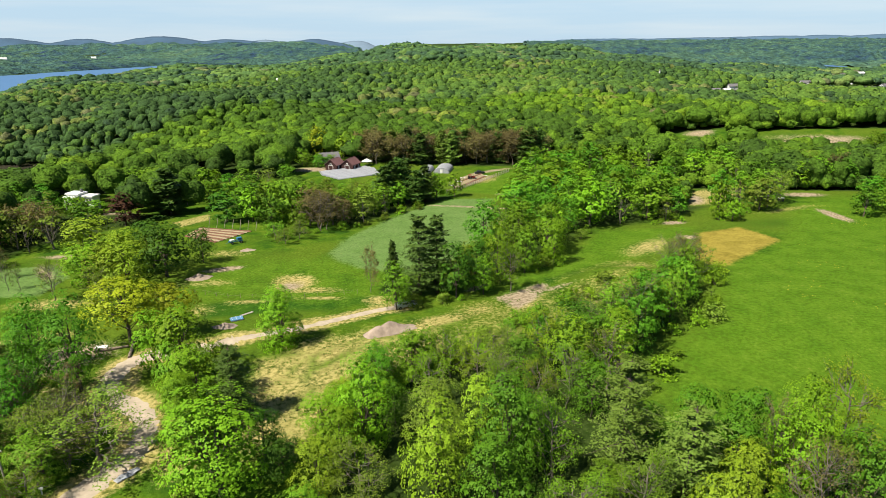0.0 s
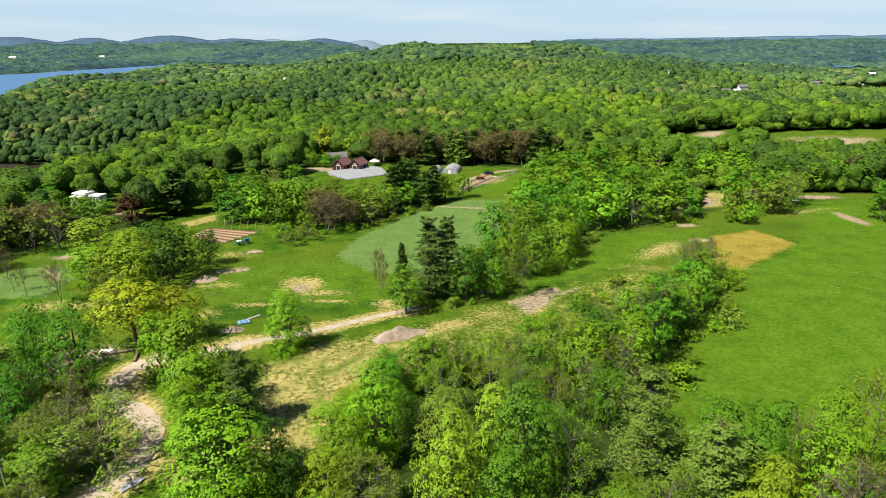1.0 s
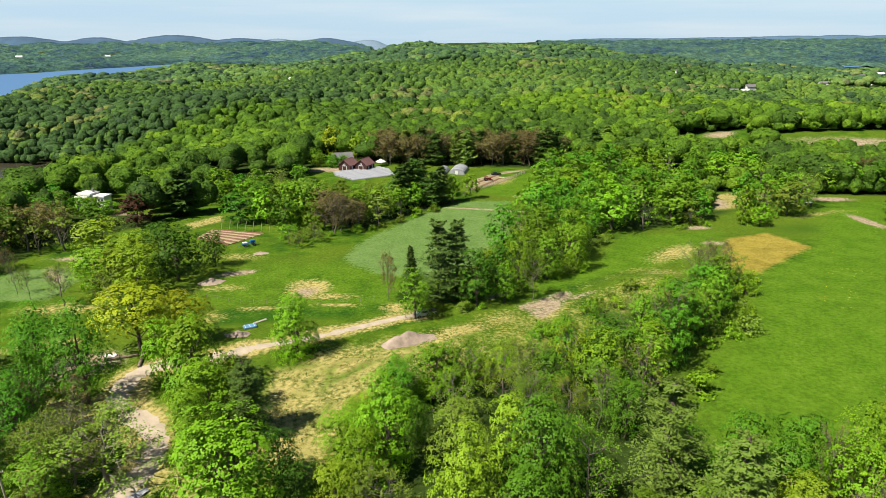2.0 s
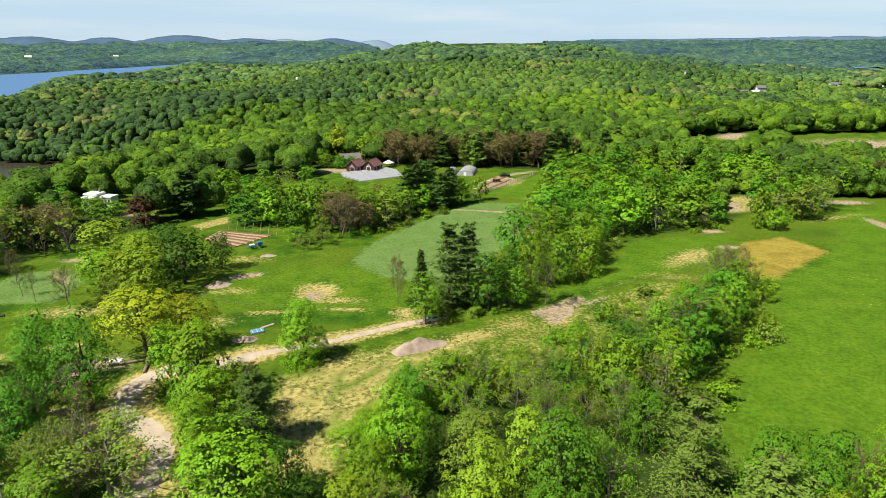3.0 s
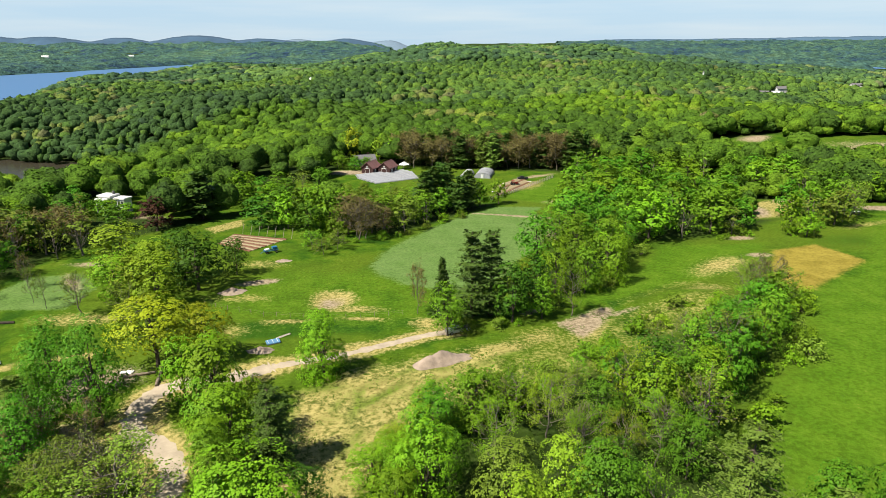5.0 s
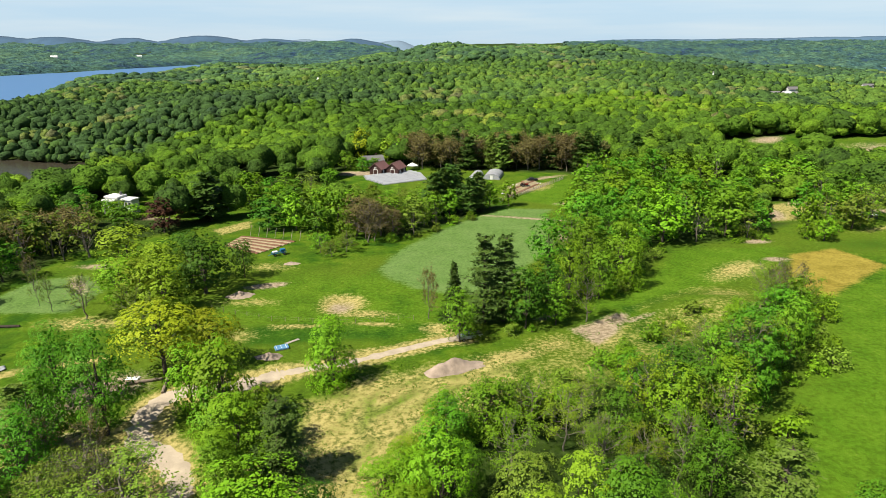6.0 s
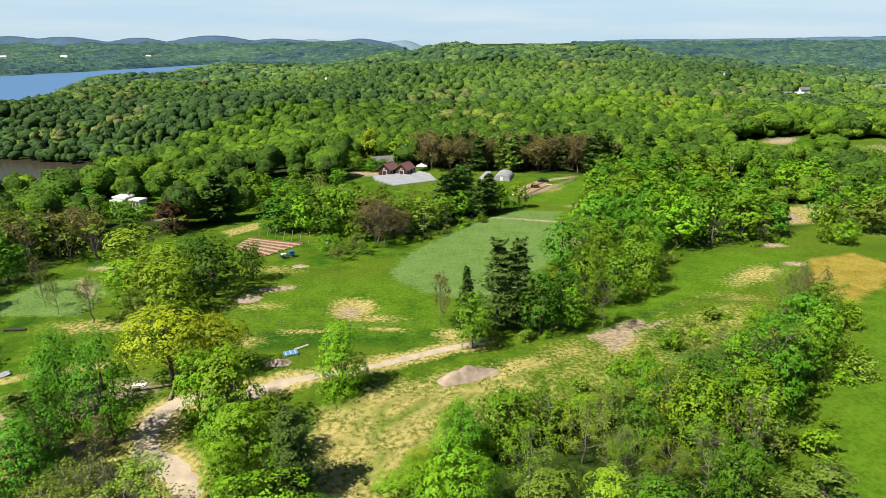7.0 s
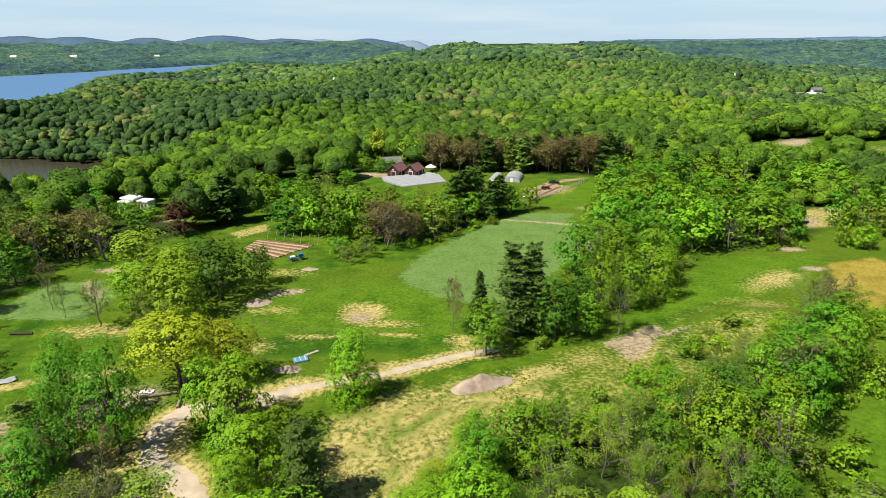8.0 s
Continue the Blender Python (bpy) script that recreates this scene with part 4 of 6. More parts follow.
for row in (
    (-70, 94, 14, 9, "airy", "deep"), (-68, 88, 11, 8, "bare", "rust"), (-75, 84, 13, 8, "pine", "pine"), (-58, 76, 11, 9, "thin", "olive"), (-57, 63, 9, 8, "broad", "mid"), (-66, 66, 12, 10, "broad", "deep"),
    (-80, 108, 11, 7, "airy", "mid"), (-39.5, 84, 12, 7, "broad", "bright"), (-54, 119, 12.5, 11, "umbrella", "gold"), (-84, 160, 14, 14, "broad", "yellow"), (-90, 152, 12, 12, "broad", "bright"), (-79, 166, 15, 13, "broad", "dark"),
):
    tree(*row, group="trees along the lane")


for row in (
    (-127, 262, 14, 13, "broad", "bright"), (-119, 248, 13, 12, "broad", "mid"), (-98, 268, 14, 13, "broad", "bright"), (-92, 252, 11, 11, "broad", "mid"), (-84, 264, 10, 9, "broad", "bright"), (-116, 232, 9, 9, "thin", "olive"),
    (-36, 209, 13, 13, "bare", "rust"), (-43, 220, 14, 13, "bare", "rust"), (-31, 213, 11, 10, "bare", "rust"), (-142, 215, 12, 12, "broad", "deep"), (-150, 205, 13, 12, "broad", "mid"), (-130, 205, 10, 10, "thin", "olive"), (-160, 215, 13, 12, "broad", "bright"),
):
    tree(*row, group="trees round the villa and the farm")


FAR_SPOTS = []
for row in (
    (-143, 239, 7.5, 8, "broad", "mid"), (-131, 237, 6, 8, "broad", "bright"), (-149, 236, 10, 9, "thin", "olive"), (-155, 243, 12, 9, "broad", "deep"), (-67, 338, 8.5, 9, "broad", "mid"), (-60, 336, 7, 8, "broad", "deep"), (-71, 345, 10, 9, "broad", "mid"), (-54, 345, 7, 6, "thin", "mid"), (-50, 362, 14, 10, "broad", "yellow"), (-41, 360, 15, 10, "broad", "bright"), (128, 318, 9, 10, "broad", "mid"),
    (139, 321, 10, 11, "broad", "deep"), (150, 318, 9.5, 10, "broad", "mid"), (161, 322, 10, 11, "broad", "bright"), (172, 324, 9.5, 11, "broad", "mid"), (176, 329, 9, 10, "broad", "copper"), (193, 322, 6, 7, "broad", "mid"),
):
    tree(*row, group="trees at the clearings")
for row in (
    (-50, 221, 15, 12, "broad", "mid"), (-46, 227, 15, 13, "broad", "mid"), (-41, 223, 14, 12, "broad", "olive"), (-31, 223, 13, 11, "broad", "mid"), (-24, 227, 12.5, 11, "broad", "olive"), (-18, 235, 12, 10, "broad", "mid"), (-60, 226, 15, 12, "broad", "mid"),
    (-66, 222, 14, 12, "broad", "bright"), (-56, 213, 13, 11, "broad", "deep"), (-39, 211, 14, 14, "thin", "rust"), (-35, 216, 14, 13, "thin", "rust"), (-43, 215, 14, 13, "thin", "rust"), (-12, 244, 11, 10, "broad", "mid"), (-62, 236, 14, 12, "broad", "mid"), (-70, 232, 14, 12, "broad", "deep"),
    (-33, 232, 12, 11, "broad", "mid"), (-26, 236, 11, 10, "broad", "bright"),
):
    tree(*row, group="trees round the farm")
for row in (
    (186, 354, 10, 10, "broad", "mid"), (192, 347, 9, 9, "broad", "deep"), (262, 350, 12, 12, "broad", "mid"), (273, 353, 12, 12, "broad", "deep"), (285, 354, 12, 12, "broad", "mid"), (297, 357, 12, 12, "broad", "bright"),
    (151, 353, 11, 10, "broad", "mid"), (142, 357, 11, 10, "thin", "olive"), (236, 330, 6, 7, "broad", "deep"), (254, 333, 6, 7, "broad", "mid"),
):
    tree(*row, group="trees at the clearings")
for row in (
    (107, 214, 15, 8, "broad", "bright"), (111, 210, 9, 7, "broad", "bright"), (121, 226, 13, 11, "thin", "olive"), (128, 224, 14, 12, "broad", "olive"), (134, 229, 15, 11, "thin", "mid"), (141, 236, 14, 10, "bare", "olive"), (147, 243, 13, 10, "thin", "olive"),
    (165, 262, 13, 11, "broad", "bright"), (176, 265, 15, 12, "broad", "mid"), (187, 269, 16, 12, "bare", "rust"), (194, 272, 15, 12, "broad", "deep"), (160, 211, 12, 10, "broad", "deep"), (95, 222, 12, 10, "broad", "deep"), (88, 214, 10, 8, "thin", "olive"),
):
    tree(*row, group="trees at the east edge")
for row in (
    (-3, 99, 10.5, 10, "broad", "mid"), (-9, 93, 10.5, 9, "broad", "deep"), (-8.5, 98.5, 9.5, 9, "thin", "mid"), (4, 100, 10, 10, "thin", "mid"), (-13, 84, 8, 8, "broad", "bright"), (-10, 101, 5, 7, "broad", "yellow"), (-14, 92, 5, 7, "broad", "yellow"), (-17, 84, 7, 8, "broad", "bright"), (-15, 88.5, 6, 7, "broad", "bright"),
    (-62, 346, 6.5, 8, "broad", "mid"), (-56, 347, 5.5, 7, "broad", "deep"),
):
    tree(*row, group="trees of the front woods" if row[1] < 200 else "trees round the farm")
for row in (
    (64, 138, 13, 8, "broad", "mid"), (67, 147, 14, 9, "bare", "rust"), (60, 130, 13, 8, "broad", "mid"), (68, 154, 12, 8, "thin", "olive"), (54, 122, 13, 8, "broad", "mid"), (43, 113, 15, 10, "bare", "olive"), (37, 106, 12, 8, "broad", "bright"), (49, 119, 12, 8, "broad", "bright"),
):
    tree(*row, group="trees of the hedge")
TAKEN = [tuple(o.location[:2]) for o in scene.objects if o.get("category") == "tree"]
grove("hedge", HEDGE_WOODS, 5.2, [("thin", "yellow"), ("broad", "bright"), ("bare", "olive"), ("broad", "deep"), ("thin", "olive"), ("broad", "mid"), ("broad", "bright"), ("thin", "mid"), ("broad", "dark")], 8, 14, "trees of the hedge", 21, 0.8, None, HEDGE_WOODS[:7])
grove("front", FRONT_WOODS, 8.2, [("broad", "dark"), ("broad", "mid"), ("broad", "bright"), ("broad", "deep"), ("broad", "deep"), ("broad", "mid")], 7, 11.5, "trees of the front woods", 22, 0.9, [(-6, 44), (15, 44), (17, 66), (6, 70), (-5, 64)])
grove("east", EAST_WOODS, 9.2, [("broad", "mid"), ("broad", "deep"), ("broad", "mid"), ("broad", "deep"), ("thin", "mid"), ("broad", "bright")], 12, 17, "trees of the east woods", 23, 0.92)
grove("park", WEST_WOODS, 11.5, [("broad", "bright"), ("broad", "mid"), ("broad", "mid"), ("broad", "deep"), ("broad", "yellow"), ("thin", "mid")], 12, 18, "park trees", 24, 0.95)
grove("villa_park", [(-185, 205), (-122, 214), (-104, 236), (-104, 262), (-96, 292), (-120, 296), (-172, 276), (-190, 240)], 9.5, [("broad", "bright"), ("broad", "deep"), ("thin", "mid"), ("broad", "mid"), ("thin", "olive")], 9, 14, "park trees", 35, 0.95, VILLA_VIEW)
grove("park_south", [(-122, 232), (-112, 250), (-92, 262), (-92, 240), (-100, 225), (-112, 222)], 9, [("broad", "bright"), ("broad", "deep"), ("thin", "mid"), ("broad", "mid")], 9, 13, "park trees", 25, 0.9)
grove("west", [(-104, 112), (-135, 120), (-150, 190), (-122, 200), (-128, 175), (-127, 140)], 8, [("broad", "deep"), ("thin", "olive"), ("broad", "mid"), ("bare", "olive")], 12, 18, "trees at the west edge", 26, 0.85)
grove("farm_belt", [(-64, 235), (-60, 258), (-48, 240), (-30, 226), (-14, 236), (-20, 228)], 5.6, [("thin", "mid"), ("broad", "mid"), ("thin", "olive"), ("broad", "bright")], 9, 13, "trees round the farm", 27, 0.95)
grove("farm_front", [(-66, 262), (-48, 245), (-22, 240), (-6, 256), (-22, 272), (-50, 276)], 6.2, [("thin", "mid"), ("broad", "mid"), ("thin", "olive"), ("broad", "olive")], 6.5, 8.5, "trees round the farm", 37, 1.15)
grove("west_dense", [(-178, 214), (-150, 226), (-124, 206), (-118, 186), (-150, 178), (-172, 190)], 7.5, [("broad", "deep"), ("broad", "mid"), ("thin", "olive"), ("broad", "mid"), ("bare", "rust")], 10, 15, "trees at the west edge", 39, 0.95)
grove("drive", [(-98, 284), (-72, 322), (-65, 304), (-82, 268)], 7.0, [("broad", "mid"), ("broad", "deep"), ("thin", "olive"), ("broad", "bright")], 7, 9.4, "trees round the farm", 38, 1.1)
grove("conifers", CONIFERS, 5.6, [("pine", "pine"), ("pine", "spruce"), ("bare", "rust"), ("bare", "rust"), ("bare", "rust"), ("pine", "pine"), ("bare", "rust")], 14, 20, "conifers behind the farm", 28, 1.0)
grove("far_right", [(112, 232), (138, 236), (150, 262), (190, 262), (230, 290), (200, 330), (150, 300)], 9, [("broad", "mid"), ("thin", "olive"), ("broad", "deep"), ("thin", "mid")], 11, 16, "trees at the east edge", 29, 0.85)
grove("right_edge", [(160, 212), (172, 232), (200, 240), (210, 215)], 8, [("broad", "deep"), ("broad", "mid")], 11, 14, "trees at the east edge", 30, 0.95)


# ---- far woods ----
def far_woods(name, label, spots, crown_of, seed, low, high, tint_shift=0.0, material=WOODS):
    """Woods too far to count: crowns of leaf sprays joined into one mesh, one tint to a crown."""
    rng = np.random.default_rng(seed)
    spots = np.asarray(spots, float)
    n = len(spots)
    kinds = 5
    crowns = [crown_of(i) for i in range(kinds)]
    all_v, all_t, all_f, count = [], [], [], 0
    z = ground_z(spots[:, 0], spots[:, 1])
    h, w = rng.uniform(low, high, n), np.clip(rng.lognormal(0.03, 0.26, n), 0.6, 1.7)
    patchy = np.sin(spots[:, 0] / 70 + 1.3 * np.sin(spots[:, 1] / 90)) * 0.13 + 0.1 * np.sin(spots[:, 1] / 110 + 2 * np.sin(spots[:, 0] / 160))
    bluff = smooth(120, 300, -spots[:, 0]) * smooth(380, 480, spots[:, 1]) * (1 - smooth(620, 900, spots[:, 1]))
    tint = np.clip(rng.normal(0.41, 0.15, n) + patchy + tint_shift - 0.28 * bluff, 0, 1)
    odd = rng.random(n)
    late = np.sin(spots[:, 0] / 47 + 1.7 * np.sin(spots[:, 1] / 66)) * np.sin(spots[:, 1] / 58 + np.sin(spots[:, 0] / 90))
    tint = np.where((late > 0.66) & (rng.random(n) < 0.4) & (np.hypot(spots[:, 0], spots[:, 1]) > 450), rng.uniform(0.88, 0.95, n), tint)
    tint = np.where(odd < 0.05, rng.uniform(0.1, 0.2, n), np.where(odd > 1.1, rng.uniform(0.93, 1.0, n), np.clip(tint, 0.2, 0.97)))
    turn = rng.uniform(0, 6.28, n)
    for k, (crown, crown_faces, tone) in enumerate(crowns):
        sel = np.arange(k, n, kinds)
        c, s = np.cos(turn[sel])[:, None], np.sin(turn[sel])[:, None]
        wx = w[sel][:, None] * h[sel][:, None] / 15
        v = np.stack([(crown[:, 0] * c - crown[:, 1] * s) * wx + spots[sel, 0][:, None], (crown[:, 0] * s + crown[:, 1] * c) * wx + spots[sel, 1][:, None],
                      crown[:, 2] * h[sel][:, None] / 15 + z[sel][:, None]], -1)
        all_v.append(v.reshape(-1, 3))
        all_t.append(np.clip(tint[sel][:, None] + 0.12 * (tone - 0.5)[None], 0, np.maximum(tint[sel], 0.86)[:, None]).ravel())
        all_f.append((crown_faces[None] + (count + np.arange(len(sel)) * len(crown))[:, None, None]).reshape(-1, 4))
        count += len(sel) * len(crown)
    v, t = np.concatenate(all_v), np.concatenate(all_t)
    tagged(new(name, mesh_of(name, v, np.concatenate(all_f), material, True, dict(tint=t))), label, "woods", kind="stuff")


def wood_spots(seed, near, far, gap, spread=0.9):
    """Scattered places for crowns between two distances, on dry land, away from the clearings."""
    rng = np.random.default_rng(seed)
    xs, ys = np.meshgrid(np.arange(-far * spread - 60, far * spread + 60, gap), np.arange(near - 120, far, gap * 0.9))
    x, y = xs.ravel() + rng.uniform(-0.45, 0.45, xs.size) * gap, ys.ravel() + rng.uniform(-0.45, 0.45, xs.size) * gap
    d = np.hypot(x, y)
    keep = (d > near) & (d < far) & (x > -0.86 * y - 70) & (x < 0.78 * y + 70) & (ground_z(x, y) > -42.6)
    for poly in CLEARINGS:
        keep &= inside(poly, x, y) < -1
    for hx, hy, room in HOUSE_PLACES:
        keep &= (np.abs(x - hx * y / hy) > room * 0.9) | (y > hy + room * 0.6) | (y < hy - 5 * room)
    for poly in GROVES_DONE:
        keep &= inside(poly, x, y) < -3
    keep &= np.hypot((x - 988) / 50, (y - 1600) / 200) > 1
    return np.stack([x[keep], y[keep]], 1)


# far houses, the woods left out along the camera's line to each: x, y, room
HOUSE_PLACES = [(323, 693, 8), (336, 695, 9), (558, 916, 12), (739, 1107, 14), (780, 1120, 12), (599, 833, 12), (625, 845, 9), (360, 950, 14), (281, 757, 4), (356, 724, 12), (-208, 900, 8), (700, 1020, 12)]


def dome_crown(seed, seg, rings, cards, leaf, height=15.0, width=12.0, lobes=11, foot=0.1):
    """A full crown seen from afar: a closed dome that billows in lobes with creases between, leaf sprays all over it."""
    rng = np.random.default_rng(seed)
    heads = spread_dirs(rng, lobes, -0.6, 0.5)
    swell, tones = rng.uniform(0.75, 1.15, lobes), np.clip(rng.normal(0.5, 0.22, lobes), 0, 1)
    half = np.array([width / 2, width / 2, height * (1 - foot) / 2])
    mid = np.array([0, 0, height * (1 + foot) / 2])
    spread = 1.25 / math.sqrt(lobes / 3)

    def shell(d):
        bump = np.exp(-(np.arccos(np.clip(d @ heads.T, -1, 1)) / spread) ** 2) * swell
        best = bump.argmax(1)
        n = d + 1.1 * (d - heads[best])
        return 0.62 + 0.36 * bump.max(1), best, n

    rows = []
    for r in range(rings + 1):
        el = math.radians(-48 + 137 * r / rings)
        a = np.linspace(0, 2 * math.pi, seg, endpoint=False) + 0.5 * (r % 2) * 2 * math.pi / seg
        rows.append(np.stack([np.cos(a) * math.cos(el), np.sin(a) * math.cos(el), np.full(seg, math.sin(el))], 1))
    d = np.concatenate(rows)
    r, best, _ = shell(d)
    v, tone = d * (r * (1 + rng.normal(0, 0.03, len(d))))[:, None] * half + mid, tones[best]
    i = np.arange(len(v)).reshape(rings + 1, seg)
    j = np.roll(i, -1, 1)
    f = np.stack([i[:-1], j[:-1], j[1:], i[1:]], -1).reshape(-1, 4)
    d = directions(rng, cards, -0.35)
    r, best, n = shell(d)
    spray = leaves_at(rng, d * (r * rng.uniform(1.0, 1.07, cards))[:, None] * half + mid, n / half * half.mean() + rng.standard_normal((cards, 3)) * 0.3 + np.array([0, 0, 0.1]), leaf, 1.0, 0.08)
    return np.concatenate([v, spray]), np.concatenate([f, quads(spray) + len(v)]), np.concatenate([tone, np.repeat(np.clip(tones[best] + rng.normal(0, 0.25, cards), 0, 1), 4)])


far_woods("farm_woods", "spring woods of mixed broadleaf trees round the farm", FAR_SPOTS, lambda i: dome_crown(190 + i, 16, 9, 480, 0.36, 15, 13, 17), 50, 11, 18, -0.03)
far_woods("clearing_woods", "spring woods of mixed broadleaf trees at the clearings", wood_spots(40, 300, 400, 9.6), lambda i: dome_crown(240 + i, 14, 8, 340, 0.42, 15, 13.5, 16), 55, 10, 17, -0.03)
far_woods("broadleaf_woods", "spring woods of mixed broadleaf trees", wood_spots(41, 400, 475, 8.8), lambda i: dome_crown(200 + i, 10, 6, 120, 0.52, 14, 13, 13), 51, 10, 17, -0.03)
far_woods("bluff_woods", "wooded bluff above the creek", wood_spots(45, 475, 600, 8.5), lambda i: dome_crown(205 + i, 8, 4, 50, 0.66, 14, 13, 12), 56, 10, 17, -0.03)
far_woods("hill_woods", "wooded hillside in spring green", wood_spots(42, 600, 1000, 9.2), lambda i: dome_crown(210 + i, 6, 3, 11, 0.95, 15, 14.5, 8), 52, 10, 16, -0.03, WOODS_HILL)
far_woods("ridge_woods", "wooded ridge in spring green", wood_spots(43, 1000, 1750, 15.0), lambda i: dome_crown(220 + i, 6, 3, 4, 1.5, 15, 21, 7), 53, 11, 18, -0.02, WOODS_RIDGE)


def edge_spots(seed, near, far, gap):
    """Places for low growth along the edges of the clearings."""
    rng = np.random.default_rng(seed)
    xs, ys = np.meshgrid(np.arange(-200, 330, gap), np.arange(230, 420, gap))
    x, y = xs.ravel() + rng.uniform(-0.4, 0.4, xs.size) * gap, ys.ravel() + rng.uniform(-0.4, 0.4, xs.size) * gap
    d = np.hypot(x, y)
    edge = np.maximum.reduce([inside(p, x, y) for p in CLEARINGS])
    keep = (edge < -0.5) & (edge > -7) & (d > near) & (d < far) & (x > 72) & (x < 0.8 * y)
    return np.stack([x[keep], y[keep]], 1)


far_woods("edge_thicket", "leafy thicket along the edges of the clearings", edge_spots(47, 260, 470, 4.6), lambda i: dome_crown(230 + i, 9, 5, 130, 0.85, 15, 15, 11, 0.0), 57, 4, 8, -0.02)


def canopy_sheet(name, label, material, seed, step=22.0):
    """Woods so far off that only their roof shows: one uneven canopy that comes down to the ground at the shores."""
    rng = np.random.default_rng(seed)
    gx, gy = np.meshgrid(np.arange(-3800, 3800, step), np.arange(1200, 4720, step))
    ny, nx = gx.shape
    x, y = gx.ravel() + rng.uniform(-7, 7, gx.size), gy.ravel() + rng.uniform(-7, 7, gx.size)
    z = ground_z(x, y)
    away = np.hypot(x, y)
    pond = np.hypot((x - 1008) / 48, (y - 1640) / 175)
    up = smooth(-43, -37, z) * smooth(1690, 1760, away) * smooth(1.0, 1.7, pond)
    top = z - 1.5 + up * (14 + rng.normal(0, 4.2, x.size) + 3.0 * np.sin(x / 61 + np.sin(y / 83)) * np.sin(y / 57))
    tint = np.clip(0.42 + rng.normal(0, 0.17, x.size) + 0.16 * np.sin(x / 170 + 1.4 * np.sin(y / 210)) * np.sin(y / 190), 0.02, 0.88)
    use = (away > 1690) & (z > -43.3) & (np.abs(x) < 0.95 * y) & ((x < -0.1 * y) | (x > 0.15 * y)) & (pond > 0.95)
    i = np.arange(x.size).reshape(ny, nx)
    faces = np.stack([i[:-1, :-1], i[:-1, 1:], i[1:, 1:], i[1:, :-1]], -1).reshape(-1, 4)
    faces = faces[use[faces].all(1)]
    kept, index = np.unique(faces, return_inverse=True)
    me = mesh_of(name, np.stack([x, y, top], 1)[kept], index.reshape(-1, 4), material, True, dict(tint=tint[kept]))
    tagged(new(name, me), label, "woods", kind="stuff")


canopy_sheet("distant_woods", "distant wooded country on both sides of the river", WOODS_HAZY, 54)


# ---- distance ----
def mountains(name, label, distance, peaks, base, material, span, thick=450):
    """A range of hills far off: crest heights from a few rounded peaks, with a front and a back slope."""
    rng = np.random.default_rng(len(name))
    ang = np.linspace(span[0], span[1], 160)
    crest = np.full(160, base, float)
    for a, h, w in peaks:
        crest = np.maximum(crest, base + (h - base) * np.exp(-((ang - a) / w) ** 2))
    crest += rng.normal(0, 0.8, 160)
    crest = -30 + (crest + 30) * smooth(0, 4, np.minimum(ang - span[0], span[1] - ang))
    rows = []
    for k, lift in ((-1, 0.0), (-0.6, 0.55), (-0.25, 0.9), (0, 1.0), (0.15, 0.0)):
        d = distance + thick * k
        rows.append(np.stack([np.tan(np.radians(ang)) * d, np.full(160, d), -30 + (crest + 30) * lift], 1))
    v = np.concatenate(rows)
    i = np.arange(5 * 160).reshape(5, 160)
    faces = np.stack([i[:-1, :-1], i[:-1, 1:], i[1:, 1:], i[1:, :-1]], -1).reshape(-1, 4)
    tagged(new(name, mesh_of(name, v, faces, material, True)), label, "mountains", kind="structure")


mountains("backdrop_hills_west", "haze-blue wooded mountains beyond the river", 3950, [(-36.5, 103, 3.2), (-33, 98, 3), (-27.8, 90, 2.2), (-22.2, 101, 3.4), (-17, 80, 3), (-9.8, 78, 1.8), (-44, 96, 4)], 50, MOUNTAIN, (-50, -4), 300)
mountains("backdrop_far_west", "faint haze-blue mountain range on the horizon", 4500, [(-18, 76, 2.5), (-14, 78, 2.0), (-10, 79, 2.4), (-6, 66, 2)], 40, MOUNTAIN_FAR, (-24, -2), 200)
mountains("backdrop_east", "faint haze-blue ridge along the horizon", 4550, [(16, 66, 5), (24, 68, 6), (32, 80, 2.2), (29, 76, 5), (37, 84, 4), (44, 72, 6)], 58, MOUNTAIN_EAST, (8, 52), 200)
bm = bmesh.new()
bmesh.ops.create_circle(bm, cap_ends=True, segments=40, radius=1, matrix=Matrix.Translation((1010, 1640, -7.2)) @ Matrix.Diagonal((27, 140, 1, 1)))
tagged(part("water_pond", bm, RIVER), "small blue pond in far woods", "water", kind="structure")


# ---- farm buildings ----
def gable_block(bm, sx, sy, eave, ridge):
    """Walls of a gabled building, ridge along x."""
    a, b = sx / 2, sy / 2
    pts = [(-a, -b, -0.5), (-a, b, -0.5), (-a, b, eave), (-a, 0, ridge), (-a, -b, eave)]
    left = [bm.verts.new(p) for p in pts]
    right = [bm.verts.new((-x, y, z)) for x, y, z in pts]
    bm.faces.new(left)
    bm.faces.new(right[::-1])
    for i in range(5):
        j = (i + 1) % 5
        bm.faces.new((left[i], right[i], right[j], left[j]))


def roof_slabs(bm, sx, sy, eave, ridge, over=0.5, thick=0.18):
    slope = math.atan2(ridge - eave, sy / 2)
    reach = (sy / 2) / math.cos(slope) + over
    for side in (-1, 1):
        mid = Vector((0, side * math.cos(slope) * reach / 2, ridge - math.sin(slope) * reach / 2 + thick * 0.6))
        m = Matrix.Translation(mid) @ Matrix.Rotation(-side * slope, 4, "X") @ Matrix.Diagonal((sx + 2 * over, reach, thick, 1))
        bmesh.ops.create_cube(bm, size=1, matrix=m)


